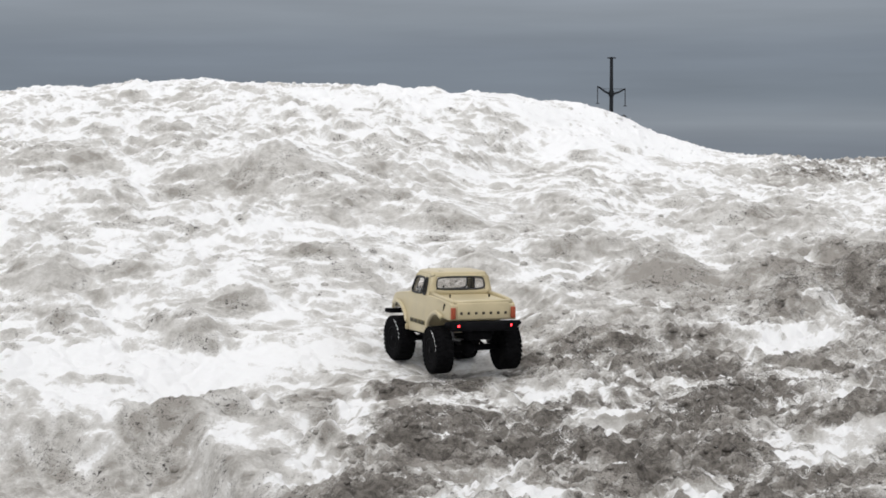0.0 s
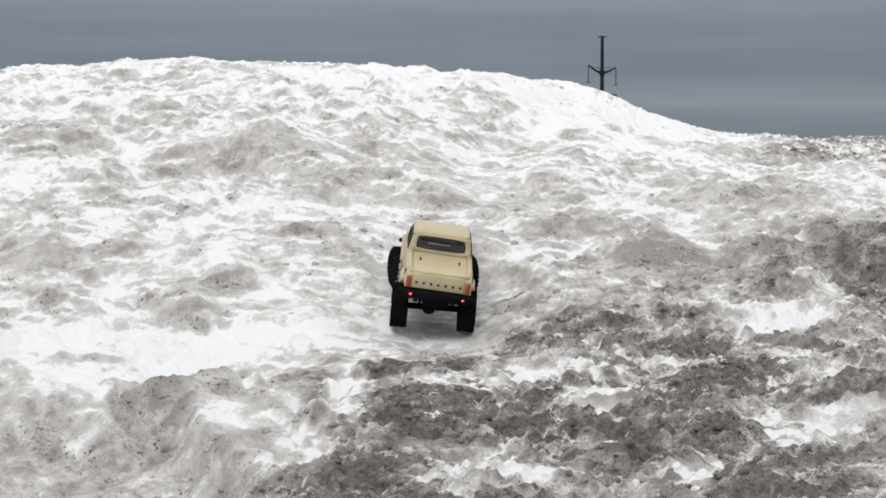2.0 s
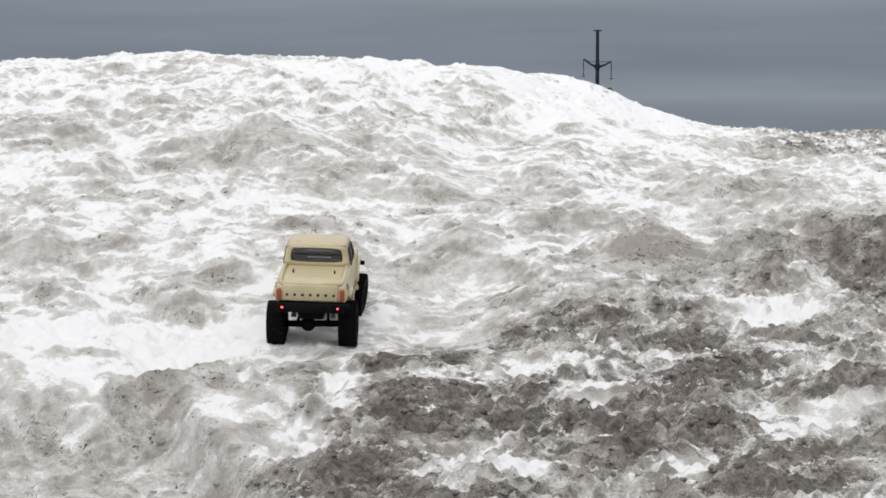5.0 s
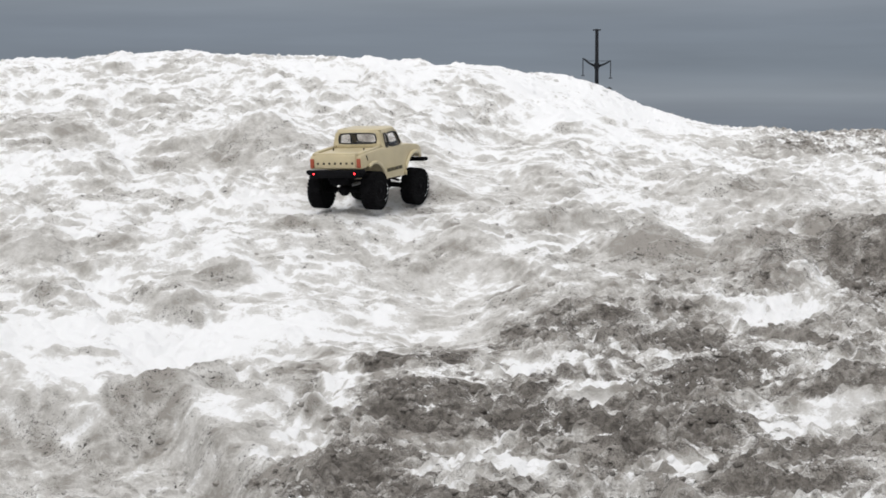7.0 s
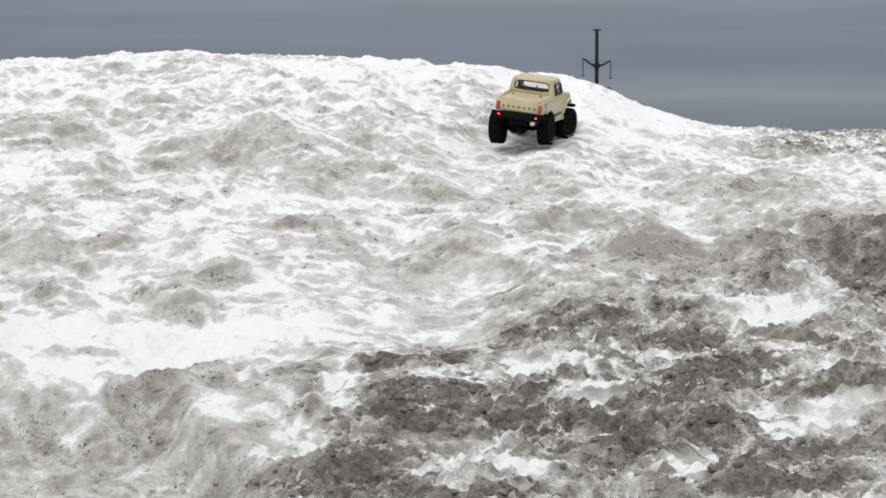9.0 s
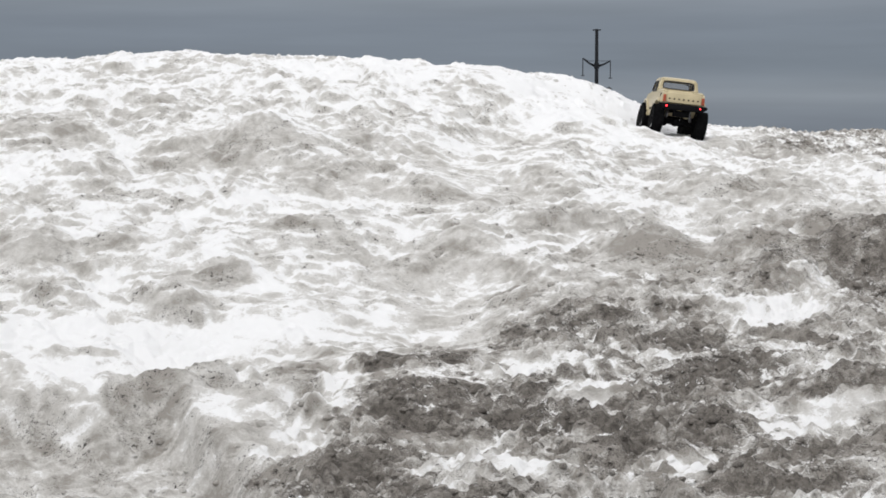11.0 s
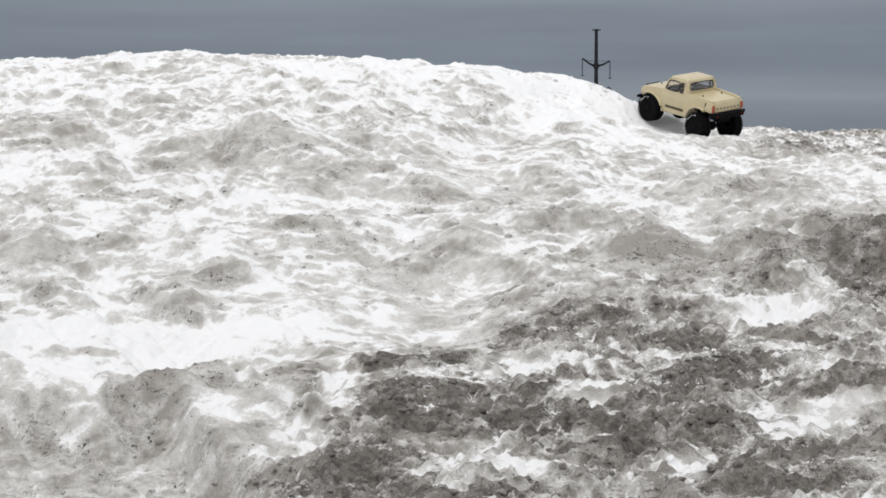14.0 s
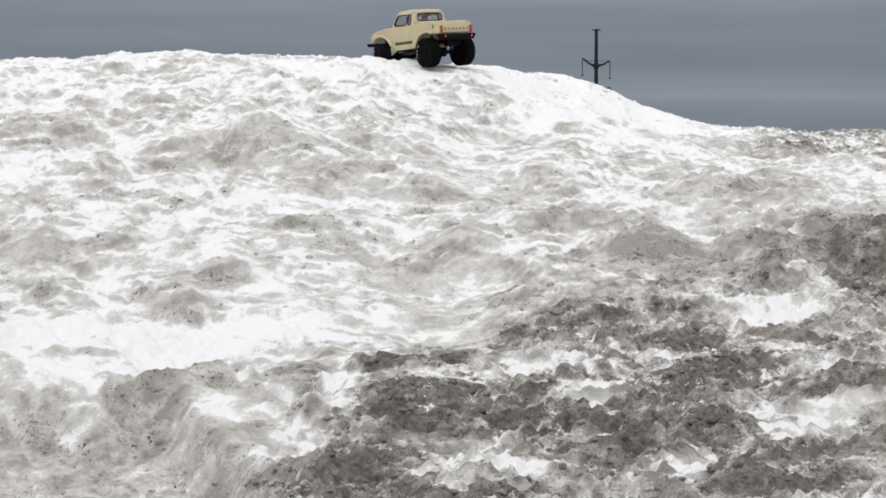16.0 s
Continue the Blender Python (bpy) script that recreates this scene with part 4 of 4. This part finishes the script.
def wheel_meshes():
    """Tyre with two staggered rows of lugs, a dark rim and a hub, round the y axis, outside towards +y."""
    bm = bmesh.new()
    w, r = 0.0225, WHEEL_R - 0.0008
    lathe_y(bm, [(0.030, -w + 0.003), (0.036, -w), (r - 0.010, -w - 0.001), (r - 0.003, -w + 0.003), (r, -w + 0.008), (r, w - 0.008), (r - 0.003, w - 0.003), (r - 0.010, w + 0.001), (0.036, w), (0.030, w - 0.003)], 36)
    for k in range(30):
        for s in (-1, 1):
            a = 2 * math.pi * (k + (0.25 if s > 0 else -0.25)) / 30
            mt = Matrix.Rotation(-a, 4, "Y") @ Matrix.Translation((r - 0.0027, s * 0.0125, 0)) @ Matrix.Rotation(radians(16 * s), 4, "X") @ Matrix.Diagonal((0.0078, 0.0195, 0.0082, 1))
            bmesh.ops.create_cube(bm, size=1, matrix=mt)
            mt = Matrix.Rotation(-a, 4, "Y") @ Matrix.Translation((r - 0.006, s * 0.0225, 0)) @ Matrix.Diagonal((0.010, 0.0015, 0.0068, 1))
            bmesh.ops.create_cube(bm, size=1, matrix=mt)
    tyre = bmesh.new()
    me = bpy.data.meshes.new("t")
    bm.to_mesh(me)
    bm.free()
    tyre.from_mesh(me)
    bpy.data.meshes.remove(me)
    rim = bmesh.new()
    lathe_y(rim, [(0.031, 0.019), (0.0325, 0.0215), (0.029, 0.0215), (0.027, 0.012), (0.014, 0.010), (0.012, 0.017), (0.004, 0.019)], 24)
    hub = bmesh.new()
    lathe_y(hub, [(0.0085, 0.010), (0.0085, 0.0205), (0.006, 0.0235), (0.002, 0.0238)], 12)
    for k in range(6):
        a = 2 * math.pi * k / 6
        bmesh.ops.create_cone(hub, cap_ends=True, segments=6, radius1=0.0024, radius2=0.0024, depth=0.004,
                              matrix=Matrix.Translation((0.019 * math.cos(a), 0.0125, 0.019 * math.sin(a))) @ Matrix.Rotation(radians(90), 4, "X"))
    # packed snow caught along the shoulder of the tyre
    snow = bmesh.new()
    pts, rad = [], []
    for k in range(19):
        a, u = radians(95 + 5.5 * k), k / 18
        r = 0.0515 + 0.0022 * math.sin(k * 1.7) - 0.004 * u
        pts.append((r * math.cos(a), 0.0222, r * math.sin(a)))
        rad.append(0.0004 + (0.0013 + 0.0008 * math.sin(k * 2.3)) * math.sin(math.pi * u) ** 0.6)
    tube(snow, pts, 0.003, 8, rad)
    return tyre, rim, hub, snow


def build_truck():
    truck = new("model_truck")
    tagged(truck, "cream model pickup truck with big black off-road tyres on the snow", "model truck")
    build_shell(truck)
    build_cab(truck)
    build_bed(truck)
    build_bumpers(truck)
    build_chassis(truck)
    wheels = []
    first = None
    for x in (0.0, BASE):
        for s in (1, -1):
            holder = new("wheel")
            holder.parent = truck
            holder.matrix_basis = pose(x, s * HALF_TRACK, 0)
            if first is None:
                tyre, rim, hub, snow = wheel_meshes()
                first = [part("tyre", tyre, RUBBER, holder, "knobbly black tyre", smooth=False), part("rim", rim, BLACK, holder), part("hub", hub, BLACK, holder),
                         part("caked_snow", snow, CLOD, holder, "white snow caked on the rim")]
            else:
                for o in first:
                    c = o.copy()
                    scene.collection.objects.link(c)
                    c.parent = holder
            wheels.append((holder, x, s))
    return truck, wheels


truck, wheels = build_truck()


# ---- motion ----
# seconds and degrees by which the front wheels are turned (left is positive)
STEER = [(0.0, 5), (0.5, 12), (1.0, 20), (1.5, 20), (2.5, 18), (3.0, -18), (3.5, 8), (4.0, 10), (5.0, -5), (6.5, -12), (7.0, -5), (7.5, -15), (8.5, 0), (9.0, -15),
         (11.5, 10), (12.5, 10), (13.0, -22), (13.5, -25), (14.0, 5), (14.5, 15), (15.0, 20), (15.5, -15), (16.0, -20)]

# seconds and metres by which the rear and the front axle move on their springs
DROOP = [
    (0.0, -0.006, -0.011),
    (0.5, -0.002, -0.008),
    (1.0, 0.001, 0.000),
    (1.5, -0.002, 0.000),
    (2.0, -0.001, 0.000),
    (3.0, 0.009, 0.000),
    (3.5, -0.004, -0.013),
    (4.0, -0.014, -0.012),
    (6.5, -0.001, -0.002),
    (7.0, -0.001, -0.018),
    (7.5, -0.005, 0.009),
    (8.0, 0.002, -0.005),
    (8.5, -0.000, 0.000),
    (9.0, 0.004, -0.006),
    (11.5, -0.004, 0.005),
    (12.0, 0.002, 0.015),
    (12.5, -0.005, 0.015),
    (13.0, -0.004, 0.015),
    (13.3, -0.000, 0.000),
    (13.5, -0.004, 0.003),
    (14.0, -0.008, 0.015),
    (14.5, 0.015, 0.010),
    (15.0, -0.006, 0.004),
    (15.5, 0.015, 0.015),
    (16.0, -0.001, 0.000),
]


def motions():
    walk(truck, TRUCK_ROWS)
    # the wheels roll by the way that the truck has gone
    rolled, turn = [(TRUCK_ROWS[0][0], 0.0)], 0.0
    for (t0, m0), (t1, m1) in zip(TRUCK_ROWS, TRUCK_ROWS[1:]):
        step = m1.translation - m0.translation
        ahead = (m0.to_3x3() @ Vector((1, 0, 0)) + m1.to_3x3() @ Vector((1, 0, 0))) / 2
        turn += step.dot(ahead) / WHEEL_R
        rolled.append((t1, math.degrees(turn)))
    ts = [k / 10 for k in range(161)]
    roll = np.interp(ts, [a for a, b in rolled], [b for a, b in rolled])
    steer = np.interp(ts, [a for a, b in STEER], [b for a, b in STEER])
    sag = {0.0: np.interp(ts, [q[0] for q in DROOP], [q[1] for q in DROOP]), BASE: np.interp(ts, [q[0] for q in DROOP], [q[2] for q in DROOP])}
    # each axle leans on its springs so that both its tyres keep to the snow
    lean_at = {}
    for x in (0.0, BASE):
        degrees_at = []
        for (t, m), z in zip(TRUCK_ROWS, np.interp([r[0] for r in TRUCK_ROWS], ts, sag[x])):
            left, right = m @ Vector((x, HALF_TRACK, z - WHEEL_R)), m @ Vector((x, -HALF_TRACK, z - WHEEL_R))
            under = surface(np.array([left.x, right.x]), np.array([left.y, right.y]))[0]
            gap = (left.z - under[0]) - (right.z - under[1])
            degrees_at.append(max(-6.0, min(6.0, -0.7 * math.degrees(math.atan2(gap, 2 * HALF_TRACK)))))
        lean_at[x] = np.interp(ts, [r[0] for r in TRUCK_ROWS], degrees_at)
    for axle, x in axles:
        walk(axle, [(t, pose(0, 0, z, lean, 0, 0)) for t, z, lean in zip(ts, sag[x], lean_at[x])])
    for holder, x, s in wheels:
        flip = pose(0, 0, 0, 0, 0, 0 if s > 0 else 180)
        rows = []
        for t, a, d, z, lean in zip(ts, roll, steer, sag[x], lean_at[x]):
            swing = pose(0, 0, 0, 0, 0, d if x > 0 else 0)
            rows.append((t, Matrix.Translation((x, 0, z)) @ pose(0, 0, 0, lean, 0, 0) @ Matrix.Translation((0, s * HALF_TRACK, 0)) @ swing @ pose(0, 0, 0, 0, a, 0) @ flip))
        walk(holder, rows)


motions()
